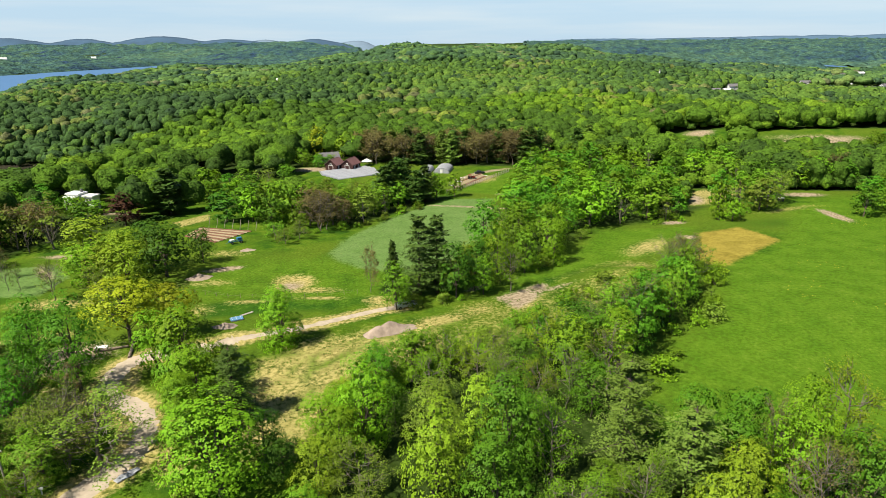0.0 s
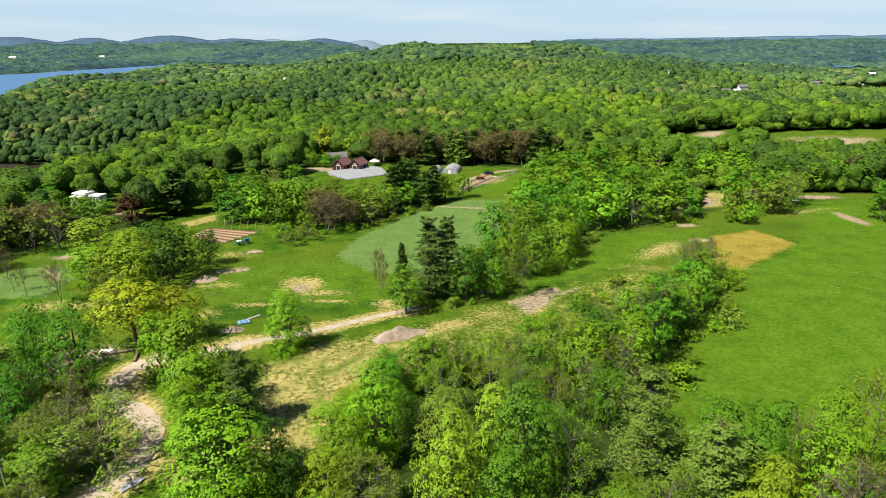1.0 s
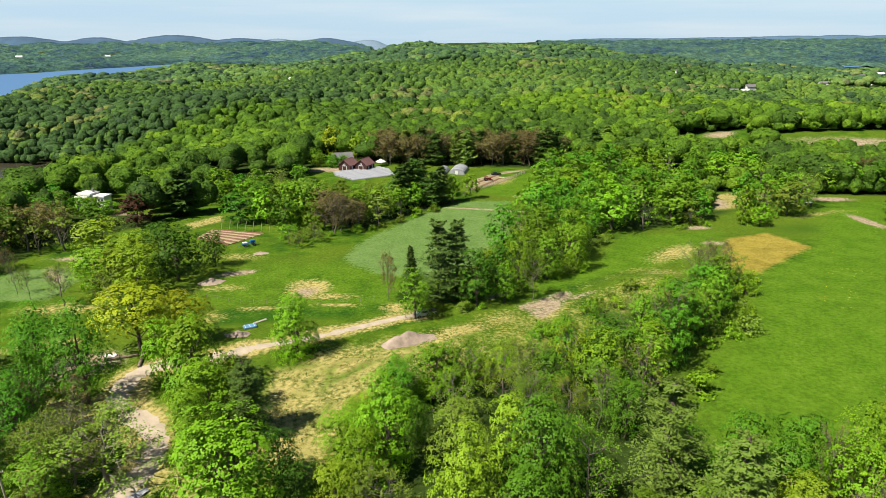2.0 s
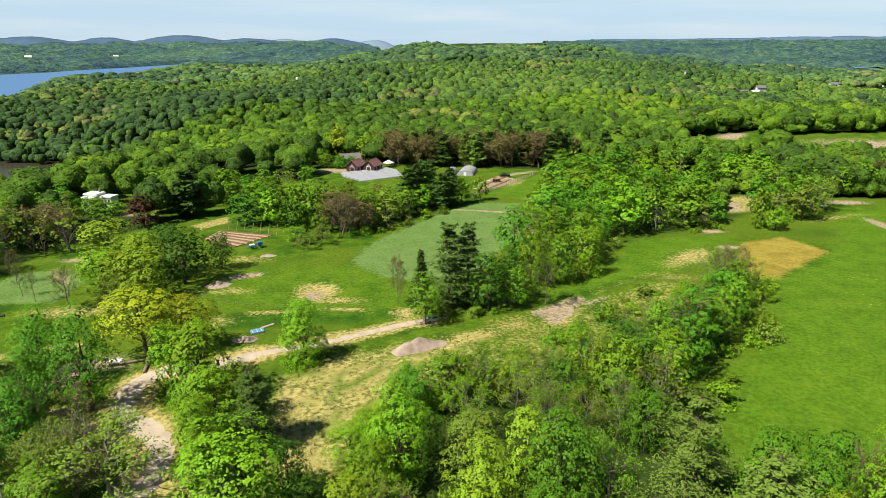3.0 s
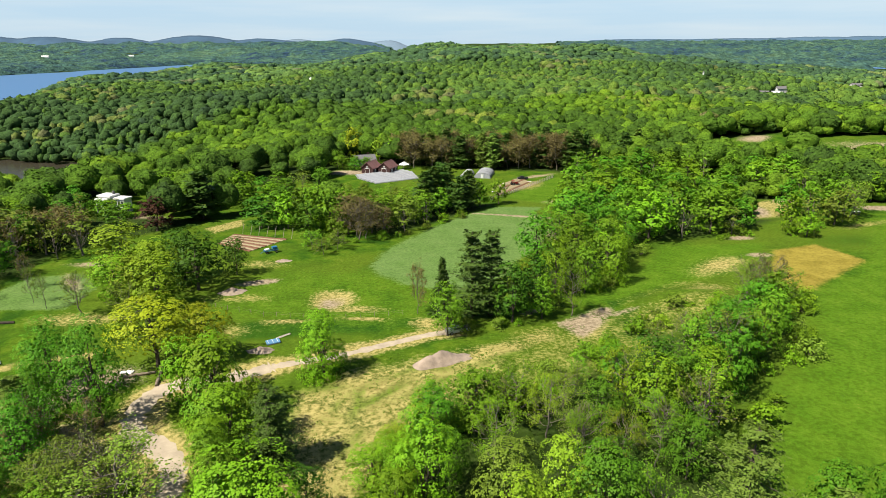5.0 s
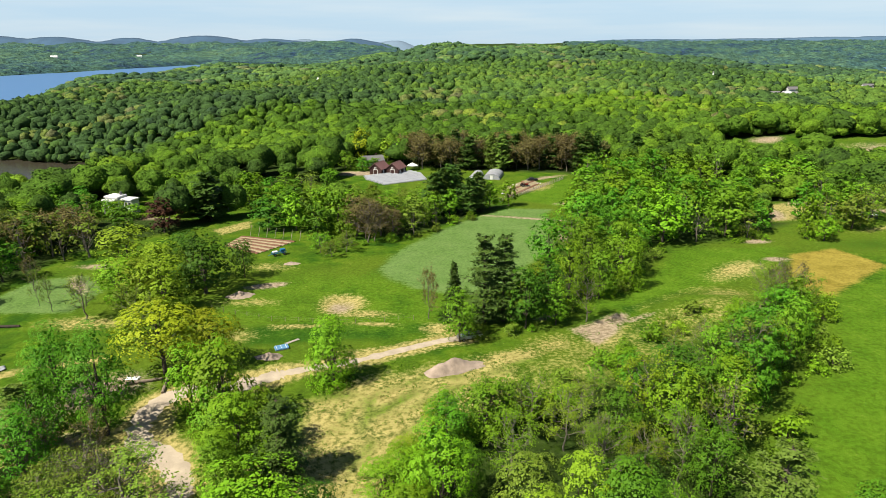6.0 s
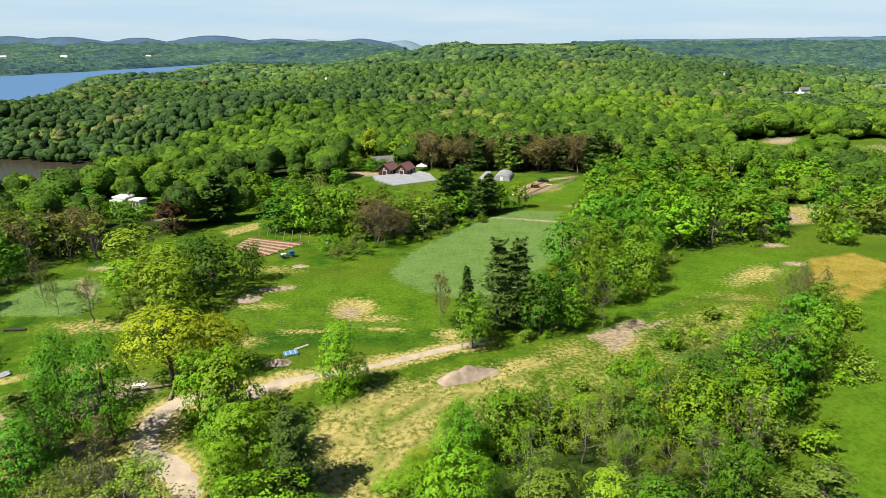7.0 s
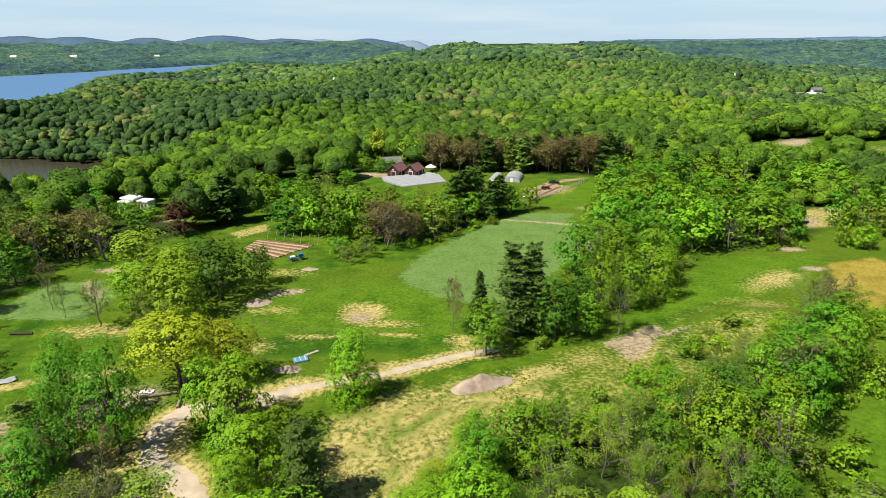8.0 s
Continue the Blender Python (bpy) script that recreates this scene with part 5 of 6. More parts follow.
def window(parent, x, y, z, w, h, turn, name="window", trim=None):
    """A framed pane set into a wall; turn is the way it faces, in degrees."""
    m = Matrix.Translation((x, y, z)) @ Matrix.Rotation(radians(turn), 4, "Z")
    bm = bmesh.new()
    for dx, dz, sx, sz in ((0, h / 2, w + 0.24, 0.12), (0, -h / 2, w + 0.3, 0.12), (-w / 2, 0, 0.12, h - 0.13), (w / 2, 0, 0.12, h - 0.13), (0, 0, 0.06, h - 0.13)):
        bmesh.ops.create_cube(bm, size=1, matrix=m @ Matrix.Translation((dx, -0.05, dz)) @ Matrix.Diagonal((sx, 0.14, sz, 1)))
    frame_ob = part(name, bm, trim or WHITE, parent)
    bm = bmesh.new()
    bmesh.ops.create_cube(bm, size=1, matrix=m @ Matrix.Translation((0, -0.01, 0)) @ Matrix.Diagonal((w - 0.12, 0.04, h - 0.12, 1)))
    part("pane", bm, GLASS, frame_ob)


def gabled_house(name, x, y, turn, sx, sy, eave, ridge, wall, roof, label, category, group="", windows=2, chimney=False, door=True, z=None):
    ob = thing(name, x, y, turn, z, label, category, group)
    bm = bmesh.new()
    gable_block(bm, sx, sy, eave, ridge)
    part("wall", bm, wall, ob)
    bm = bmesh.new()
    roof_slabs(bm, sx, sy, eave, ridge)
    roof_ob = part("roof", bm, roof, ob)
    bm = bmesh.new()
    box(bm, 0, 0, ridge + 0.1, sx + 1.0, 0.35, 0.16)
    part("ridge_cap", bm, roof, roof_ob)
    for i in range(windows):
        wx = sx * ((i + 0.5) / windows - 0.5)
        window(ob, wx, -sy / 2, eave * 0.55, 0.9, 1.3, 0)
        window(ob, wx, sy / 2, eave * 0.55, 0.9, 1.3, 180)
    window(ob, -sx / 2, 0, eave * 1.05, 0.9, 1.1, -90)
    window(ob, sx / 2, 0, eave * 1.05, 0.9, 1.1, 90)
    if door:
        bm = bmesh.new()
        box(bm, sx * 0.02, -sy / 2 - 0.04, 0, 1.1, 0.1, 2.1)
        part("door", bm, WOOD, ob)
    if chimney:
        bm = bmesh.new()
        box(bm, sx * 0.2, 0.4, ridge - 0.6, 0.7, 0.7, 1.8)
        part("chimney", soften(bm), BARN_RED, roof_ob)
    return ob


def barn(x, y, turn, sx, sy, eave, ridge, label):
    ob = gabled_house("barn", x, y, turn, sx, sy, eave, ridge, BARN_RED, ROOF_RED, label, "barn", "red barns", windows=2, door=False)
    # seams of the metal roof, boards of the gable, a framed barn door in the gable
    slope = math.atan2(ridge - eave, sy / 2)
    for side in (-1, 1):
        for i in range(9):
            bm = bmesh.new()
            px = (sx + 0.6) * (i / 8 - 0.5)
            rod(bm, (px, 0, ridge + 0.24), (px, side * (sy / 2 + 0.4), eave - 0.4 * math.tan(slope) + 0.24), 0.05, sides=4)
            part("seam", bm, ROOF_RED, ob)
    bm = bmesh.new()
    box(bm, -sx / 2 - 0.06, 0, 0, 0.12, 2.4, 2.5)
    door = part("barn_door", bm, BARN_RED, ob)
    for dy in (-1.25, 1.25):
        bm = bmesh.new()
        box(bm, -sx / 2 - 0.1, dy, 0, 0.16, 0.16, 2.6)
        part("door_trim", bm, WHITE, door)
    bm = bmesh.new()
    box(bm, -sx / 2 - 0.1, 0, 2.6, 0.16, 2.66, 0.16)
    part("door_trim", bm, WHITE, door)
    return ob


barn(-50.5, 331, 68, 8.5, 7, 3.0, 5.8, "dark red board barn with a metal gable roof")
barn(-41.8, 331.5, 68, 8.5, 7, 3.0, 5.8, "dark red board barn with a white-framed door")
gabled_house("farmhouse", -57, 352, 20, 11, 8, 2.7, 5.4, WHITE, GREY_ROOF, "white farmhouse with a grey shingle roof among trees", "house", chimney=True, windows=3)


def tunnel(name, x, y, turn, length, width, height, label, group, ends=True):
    """A hoop house: a ribbed arch of plastic over bows, closed at both ends."""
    ob = thing(name, x, y, turn, label=label, category="greenhouse", group=group)
    n, rows = 14, max(4, int(length / 1.5))
    bm = bmesh.new()
    grid = []
    for i in range(rows + 1):
        u = (i / rows - 0.5) * length
        sag = 1.0 if i % 2 == 0 else 0.97
        grid.append([bm.verts.new((u, -math.cos(math.pi * k / n) * width / 2 * sag, math.sin(math.pi * k / n) ** 0.8 * height * sag)) for k in range(n + 1)])
    for a, b in zip(grid, grid[1:]):
        for k in range(n):
            bm.faces.new((a[k], a[k + 1], b[k + 1], b[k]))
    if ends:
        bm.faces.new(grid[0])
        bm.faces.new(grid[-1][::-1])
    part("cover", bm, PLASTIC, ob)
    for i in range(0, rows + 1, 3 if length > 12 else 2):
        u = (i / rows - 0.5) * length
        bm = bmesh.new()
        for k in range(8):
            p = [(u, -math.cos(math.pi * q / 8) * (width / 2 + 0.02), math.sin(math.pi * q / 8) ** 0.8 * (height + 0.02)) for q in (k, k + 1)]
            rod(bm, p[0], p[1], 0.035, sides=4)
        part("hoop", bm, STEEL, ob)
    if ends and height > 2:
        bm = bmesh.new()
        box(bm, -length / 2 - 0.04, 0, 0, 0.08, 1.4, 2.1)
        part("door", bm, WHITE, ob)
    return ob


for i in range(7):
    off = (i - 3) * 3.25
    tunnel("low_tunnel", -40.5 + off * 0.50, 319.5 - off * 0.87, 31, 30 - abs(i - 2) * 1.6, 3.24, 0.9, "low row tunnel covered with white plastic", "row tunnels")
tunnel("polytunnel", -0.5, 322, 78, 16, 5.4, 2.5, "white polytunnel with a rounded plastic roof", "polytunnels")
tunnel("polytunnel", 8.8, 325, 78, 14, 8.6, 2.9, "white polytunnel with a rounded plastic roof", "polytunnels")


def pavilion(x, y):
    ob = thing("party_tent", x, y, 20, label="white peaked tent beside the red barn", category="tent")
    bm = bmesh.new()
    bmesh.ops.create_cone(bm, cap_ends=True, segments=8, radius1=3.1, radius2=0.15, depth=1.5, matrix=Matrix.Translation((0, 0, 3.1)))
    part("canopy", bm, WHITE, ob)
    for i in range(8):
        bm = bmesh.new()
        a = math.pi * (i + 0.5) / 4
        rod(bm, (2.75 * math.cos(a), 2.75 * math.sin(a), -0.2), (2.75 * math.cos(a), 2.75 * math.sin(a), 2.5), 0.05)
        part("pole", bm, STEEL, ob)


pavilion(-34, 341)


def white_house():
    """A white villa with flat roofs, a tall portico and a lower wing, half hidden by trees."""
    ob = thing("villa", -144.5, 248, -14, z=-5.0, label="white two-storey villa with flat roofs and columns", category="house")
    for x, y, sx, sy, h in ((0, 0, 6, 4.5, 7.0), (6.1, 0.5, 5.2, 4.0, 6.1)):
        bm = bmesh.new()
        box(bm, x, y, -1, sx, sy, h + 1)
        part("wall", soften(bm, 0.05), WHITE, ob)
        bm = bmesh.new()
        box(bm, x, y, h + 0.002, sx + 0.7, sy + 0.7, 0.3)
        box(bm, x, y, h + 0.302, sx + 0.4, sy + 0.4, 0.22)
        part("flat_roof", bm, WHITE, ob)
    for x, y in ((-2, -2.25), (2, -2.25)):
        for z in (1.8, 5.0):
            window(ob, x, y, z, 1.0, 1.7, 0, trim=GREY_ROOF)
    for x in (4.5, 6.1, 7.7):
        for z in (1.8, 4.6):
            window(ob, x, -1.5, z, 0.9, 1.5, 0, trim=GREY_ROOF)
    for i in range(4):
        bm = bmesh.new()
        rod(bm, (-2.4 + 1.6 * i, -3.9, -1), (-2.4 + 1.6 * i, -3.9, 6.0), 0.28, 0.23, 12)
        part("column", bm, WHITE, ob)
    bm = bmesh.new()
    box(bm, 0, -3.3, 6.0, 5.8, 2.0, 0.5)
    part("portico_roof", bm, WHITE, ob)
    bm = bmesh.new()
    box(bm, 1.8, 1.0, 7.6, 0.7, 0.7, 1.2)
    part("chimney", soften(bm), GREY_ROOF, ob)


white_house()


def fence(name, line, gap, height, label, rails=(0.45, 0.9), post_size=0.16, material=None, lean=0.0, seed=1, rail_size=0.045):
    """Posts with rails between them; each post and rail is a part."""
    rng = np.random.default_rng(seed)
    ob = thing(name, line[0][0], line[0][1], label=label, category="fence")
    base = ob.matrix_world.translation
    pts = []
    for (ax, ay), (bx, by) in zip(line, line[1:]):
        n = max(1, int(math.hypot(bx - ax, by - ay) / gap))
        pts += [(ax + (bx - ax) * k / n, ay + (by - ay) * k / n) for k in range(n)]
    pts.append(line[-1])
    feet = [Vector((x, y, float(ground_z(x, y)))) - base for x, y in pts]
    for f in feet:
        bm = bmesh.new()
        tip = f + Vector((rng.normal() * 0.06 + lean, rng.normal() * 0.06, height * rng.uniform(0.92, 1.08)))
        rod(bm, f - Vector((0, 0, 0.4)), tip, post_size / 2 * 1.1, post_size / 2, 6)
        part("post", bm, material or POST, ob)
    for a, b in zip(feet, feet[1:]):
        for h in rails:
            bm = bmesh.new()
            rod(bm, a + Vector((0, 0, h)), b + Vector((0, 0, h)), rail_size, sides=4)
            part("rail", bm, material or POST, ob)


fence("rail_fence", [(9, 270), (24.4, 291.7), (43, 318.2)], 1.75, 1.7, "weathered post and rail fence beside the garden", (0.5, 1.1), 0.34, seed=4)
fence("trellis", [(-80.1, 215.3), (-61.3, 208.7)], 3.2, 3.6, "row of leaning pale trellis poles behind the beds", (), 0.16, lean=0.9, seed=5)
fence("wire_fence", [(-66, 147), (-50, 141), (-34, 140), (-18, 143)], 3.0, 1.2, "low wire fence on thin posts across the meadow", (0.6, 1.05), 0.1, WOOD, seed=6, rail_size=0.008)


# ---- garden beds, soil heaps ----
def bed(x0, y0, x1, y1, width, material, label, seed, height=0.22):
    """A long raised bed that follows the land."""
    rng = np.random.default_rng(seed)
    ob_z = float(ground_z((x0 + x1) / 2, (y0 + y1) / 2))
    d = Vector((x1 - x0, y1 - y0, 0)).normalized()
    n = Vector((-d.y, d.x, 0))
    verts = []
    for k in np.linspace(0, 1, 16):
        for a, h in ((-0.5, -0.15), (-0.36, height), (0, height * 1.2), (0.36, height), (0.5, -0.15)):
            p = Vector((x0 + (x1 - x0) * k, y0 + (y1 - y0) * k, 0)) + n * width * a
            verts.append((p.x, p.y, float(ground_z(p.x, p.y)) + h + rng.normal() * 0.03 + 0.03))
    i = np.arange(80).reshape(16, 5)
    faces = np.stack([i[:-1, :-1], i[:-1, 1:], i[1:, 1:], i[1:, :-1]], -1).reshape(-1, 4)
    tagged(new("garden_bed", mesh_of("garden_bed", verts, faces, material, False)), label, "garden bed", "garden beds")


for i in range(11):
    k = i / 10
    bed(-82.5 - 1.0 * k, 213.5 - 11 * k, -62.5 - 7.5 * k, 207.5 - 14 * k, 1.35, TILTH if i % 2 == 0 else MULCH, "tilled brown vegetable bed" if i % 2 == 0 else "straw-mulched strip between beds", 60 + i)


for i in range(6):
    k = i / 5
    bed(10.5 - 3 * k + 3, 281 + 3 * k + i * 2.1, 30 - 3 * k, 309 + i * 2.0, 1.5, TILTH if i % 3 == 0 else MULCH, "tilled brown vegetable bed" if i % 3 == 0 else "straw-mulched strip between beds", 80 + i, 0.16)


def heap(name, x, y, rx, ry, h, turn, material, label, seed, bumps=3):
    """A tipped heap of soil: steep, lumpy, with a ragged foot."""
    rng = np.random.default_rng(seed)
    rings, seg = 12, 44
    tops = [(0, 0, 1.0)] + [(rng.uniform(-0.55, 0.55), rng.uniform(-0.2, 0.2), rng.uniform(0.5, 0.9)) for _ in range(bumps)]
    verts = []
    for r in range(rings + 1):
        for s in range(seg):
            a = 2 * math.pi * s / seg
            rim = 1 + 0.09 * math.sin(3 * a + seed) + 0.06 * math.sin(7 * a)
            u, v = math.cos(a) * r / rings * rim, math.sin(a) * r / rings * rim
            z = max(t * math.exp(-2.6 * math.hypot((u - p) * 1.2, v - q) ** 1.7) for p, q, t in tops) * h * (1 - (r / rings) ** 4)
            verts.append((u * rx, v * ry, z + rng.normal() * 0.025 * h - 0.12 * (r == rings)))
    i = np.arange((rings + 1) * seg).reshape(rings + 1, seg)
    j = np.roll(i, -1, 1)
    faces = np.stack([i[:-1], j[:-1], j[1:], i[1:]], -1).reshape(-1, 4)
    ob = new(name, mesh_of(name, verts, faces, material, True))
    ob.matrix_world = pose(x, y, float(ground_z(x, y)) + 0.02, 0, 0, turn)
    tagged(ob, label, "soil heap")


heap("mound", -8.4, 119.8, 6.2, 2.6, 2.2, 24, SOIL, "long heap of pale brown soil on the meadow", 3)
heap("mound", -45.2, 123.4, 2.9, 1.6, 1.0, 5, SOIL, "low heap of pale soil beside the track", 5)
heap("mound", -62.5, 156, 3.6, 2.4, 1.4, 20, SOIL, "rounded heap of pale soil by the dark tree", 6)
heap("mound", 45.5, 78, 2.0, 1.2, 0.7, 10, SOIL, "small pale stony heap in the east meadow", 7)
heap("mound", -57.0, 183, 2.6, 1.4, 0.7, 10, SOIL, "low brown heap at the edge of the beds", 8)


# ---- vehicles and gear ----
def wheel(parent, x, y, r, w, label=""):
    bm = bmesh.new()
    m = Matrix.Translation((x, y, r)) @ Matrix.Rotation(math.pi / 2, 4, "X")
    bmesh.ops.create_cone(bm, cap_ends=True, segments=18, radius1=r, radius2=r, depth=w, matrix=m)
    wh = part("wheel", soften(bm, 0.03), RUBBER, parent)
    bm = bmesh.new()
    bmesh.ops.create_cone(bm, cap_ends=True, segments=14, radius1=r * 0.55, radius2=r * 0.5, depth=w + 0.05, matrix=m)
    part("rim", bm, STEEL, wh)


def pickup(x, y, turn, paint, label):
    ob = thing("pickup_truck", x, y, turn, label=label, category="truck")
    bm = bmesh.new()
    box(bm, 0, 0, 0.45, 5.3, 1.9, 0.62)
    part("body", soften(bm, 0.1), paint, ob)
    bm = bmesh.new()
    cab = box(bm, 0.45, 0, 1.07, 2.3, 1.75, 0.72)
    for v in cab:
        if v.co.z > 1.5:
            v.co.x = 0.35 + (v.co.x - 0.45) * 0.68
            v.co.y *= 0.86
    part("cab", soften(bm, 0.08), paint, ob)
    for px, name in ((1.42, "windscreen"), (-0.55, "rear_window")):
        bm = bmesh.new()
        box(bm, px, 0, 1.14, 0.06, 1.36, 0.5, Matrix.Rotation(-0.55 if px > 0 else 0.45, 4, "Y"))
        part(name, bm, GLASS, ob)
    for side in (-1, 1):
        bm = bmesh.new()
        box(bm, 0.4, side * 0.83, 1.15, 1.5, 0.05, 0.42, Matrix.Rotation(side * 0.16, 4, "X"))
        part("side_window", bm, GLASS, ob)
        bm = bmesh.new()
        box(bm, 2.64, side * 0.7, 0.72, 0.06, 0.32, 0.2)
        part("headlight", bm, WHITE, ob)
        for wx in (-1.65, 1.7):
            wheel(ob, wx, side * 0.85, 0.38, 0.26)
    bm = bmesh.new()
    box(bm, -1.75, 0, 0.95, 1.7, 1.5, 0.16)
    part("load_bed", bm, BLACK, ob)
    bm = bmesh.new()
    box(bm, 2.66, 0, 0.46, 0.12, 1.8, 0.2)
    part("bumper", soften(bm, 0.03), STEEL, ob)


pickup(-5.2, 133.2, 200, SILVER, "silver pickup truck parked under the trees")
pickup(27.5, 315.5, 190, BLACK, "dark pickup truck parked beside the garden")


def tractor(x, y, turn):
    ob = thing("tractor", x, y, turn, label="red farm tractor with large rear wheels", category="tractor")
    bm = bmesh.new()
    box(bm, 0.9, 0, 0.75, 2.0, 0.75, 0.8)
    part("bonnet", soften(bm, 0.08), RED, ob)
    bm = bmesh.new()
    box(bm, -0.6, 0, 0.6, 1.6, 1.0, 0.6)
    part("chassis", soften(bm, 0.05), BLACK, ob)
    bm = bmesh.new()
    box(bm, -0.7, 0, 2.3, 1.5, 1.4, 0.1)
    part("canopy", bm, RED, ob)
    for px, py in ((-1.3, 0.6), (-1.3, -0.6), (-0.1, 0.6), (-0.1, -0.6)):
        bm = bmesh.new()
        rod(bm, (px, py, 1.1), (px, py, 2.32), 0.04)
        part("canopy_post", bm, BLACK, ob)
    bm = bmesh.new()
    box(bm, -0.8, 0, 1.2, 0.5, 0.5, 0.45)
    part("seat", soften(bm, 0.06), BLACK, ob)
    bm = bmesh.new()
    rod(bm, (1.2, 0.2, 1.5), (1.2, 0.2, 2.3), 0.05)
    part("exhaust", bm, STEEL, ob)
    for side in (-1, 1):
        wheel(ob, -0.9, side * 0.8, 0.75, 0.4)
        wheel(ob, 1.5, side * 0.65, 0.42, 0.28)
        bm = bmesh.new()
        box(bm, -0.9, side * 0.8, 1.5, 1.1, 0.45, 0.08)
        part("fender", bm, RED, ob)
    bm = bmesh.new()
    box(bm, 2.5, 0, 0.1, 0.5, 1.7, 0.6)
    part("loader_bucket", soften(bm, 0.05), STEEL, ob)


tractor(22.2, 302, 15)


def trailer(x, y, turn):
    """A long blue implement on four wheels with a drawbar."""
    ob = thing("farm_implement", x, y, turn, label="long blue farm implement on wheels beside the beds", category="farm machine")
    for side in (-1, 1):
        bm = bmesh.new()
        box(bm, 0, side * 0.7, 0.75, 4.4, 0.16, 0.22)
        part("frame_beam", bm, BLUE, ob)
        for wx in (-1.4, 1.5):
            wheel(ob, wx, side * 1.0, 0.42, 0.25)
    for px in (-2.0, -0.7, 0.7, 2.0):
        bm = bmesh.new()
        box(bm, px, 0, 0.98, 0.16, 1.7, 0.14)
        part("cross_beam", bm, BLUE, ob)
    bm = bmesh.new()
    box(bm, 1.2, 0, 1.12, 1.5, 1.3, 0.75)
    part("hopper", soften(bm, 0.1), BLUE, ob)
    bm = bmesh.new()
    box(bm, -1.2, 0, 1.12, 1.4, 1.2, 0.35)
    part("seed_box", soften(bm, 0.06), WHITE, ob)
    bm = bmesh.new()
    rod(bm, (-2.2, 0, 0.8), (-3.4, 0, 0.4), 0.07)
    part("drawbar", bm, BLUE, ob)


trailer(-63.2, 192, 34)


def sheet(name, x, y, turn, sx, sy, material, label, category, seed, rumple=0.12, lift=0.1):
    """A tarpaulin that lies in folds on the ground."""
    rng = np.random.default_rng(seed)
    n = 14
    u, v = np.meshgrid(np.linspace(-0.5, 0.5, n), np.linspace(-0.5, 0.5, n))
    c, s = math.cos(radians(turn)), math.sin(radians(turn))
    wob = 1 + 0.12 * np.sin(7 * u + seed) * (np.abs(v) > 0.4)
    gx, gy = x + (u * sx * c - v * sy * wob * s), y + (u * sx * s + v * sy * wob * c)
    z = ground_z(gx, gy) + lift + rumple * (np.sin(9 * u + 5 * v + seed) * np.cos(11 * v - 3 * u)) * 0.7 + rng.normal(0, rumple * 0.25, u.shape)
    i = np.arange(n * n).reshape(n, n)
    faces = np.stack([i[:-1, :-1], i[:-1, 1:], i[1:, 1:], i[1:, :-1]], -1).reshape(-1, 4)
    ob = new(name, mesh_of(name, np.stack([gx.ravel(), gy.ravel(), z.ravel()], 1), faces, material, True))
    solid = ob.modifiers.new("thickness", "SOLIDIFY")
    solid.thickness = 0.03
    tagged(ob, label, category)


def panel_stack():
    """A stack of blue panels on a pallet with a loose plank behind."""
    ob = thing("panel_stack", -43.8, 127.3, 28, label="stack of blue panels lying by the soil heap", category="panels")
    for i in range(2):
        bm = bmesh.new()
        box(bm, 0.08 * (i % 2), 0.05 * i, 0.16 + 0.11 * i, 2.7, 1.9, 0.1)
        part("panel", bm, BLUE_SHEET, ob)
    for dy in (-0.9, 0, 0.9):
        bm = bmesh.new()
        box(bm, 0, dy, 0, 2.7, 0.12, 0.155)
        part("runner", bm, WOOD, ob)
    for dx in (-0.95, 0, 0.95):
        bm = bmesh.new()
        box(bm, dx, 0.1, 0.372, 0.08, 1.8, 0.03)
        part("batten", bm, WHITE, ob)


panel_stack()
sheet("plank_sheet", -42.4, 130.6, 48, 3.2, 0.7, POST, "pale plank lying in the grass", "plank", 4, 0.03)
sheet("white_tarp", -67.8, 114.2, 5, 2.4, 1.0, WHITE, "small white tarpaulin crumpled in the grass", "tarpaulin", 5, 0.18, 0.2)
sheet("white_tarp", -96.2, 116.4, 40, 4.2, 1.8, PLASTIC, "pale grey tarpaulin crumpled beside the path", "tarpaulin", 6, 0.2, 0.22)
sheet("white_tarp", -44.2, 74.3, 52, 3.6, 1.2, PLASTIC, "white plastic sheet lying under the bare tree", "tarpaulin", 7, 0.18, 0.2)
for gx, gy, a, b in ((18, 306, 1.6, 20), (15, 296, 2.6, 15), (12, 288, 2.0, 40), (30, 309, 1.4, 10)):
    sheet("row_cover", gx, gy, b, a * 1.6, a * 0.8, WHITE, "white cloth lying on the garden rows", "cloth", int(gx), 0.12, 0.16)


def log(x0, y0, x1, y1, r, material, label, category="log"):
    bm = bmesh.new()
    a = Vector((x0, y0, float(ground_z(x0, y0)) + r * 0.8))
    b = Vector((x1, y1, float(ground_z(x1, y1)) + r * 0.8))
    rod(bm, a, b, r, r * 0.75, 9)
    bmesh.ops.subdivide_edges(bm, edges=[e for e in bm.edges if e.calc_length() > 1], cuts=5)
    for v in bm.verts:
        v.co += Vector((noise.noise(v.co * 1.7), noise.noise(v.co * 1.7 + Vector((9, 0, 0))), noise.noise(v.co * 1.7 + Vector((0, 9, 0))))) * r * 0.35
    tagged(part("log", bm, material), label, category)


log(-68, 112.2, -62.2, 114.2, 0.32, WOOD, "long weathered log lying along the lane")
log(-110.4, 136.7, -105.6, 137.1, 0.35, DARK_WOOD, "dark fallen log in the grass")
log(-62.4, 118, -60, 109.6, 0.35, WOOD, "pale log lying beside the golden tree")


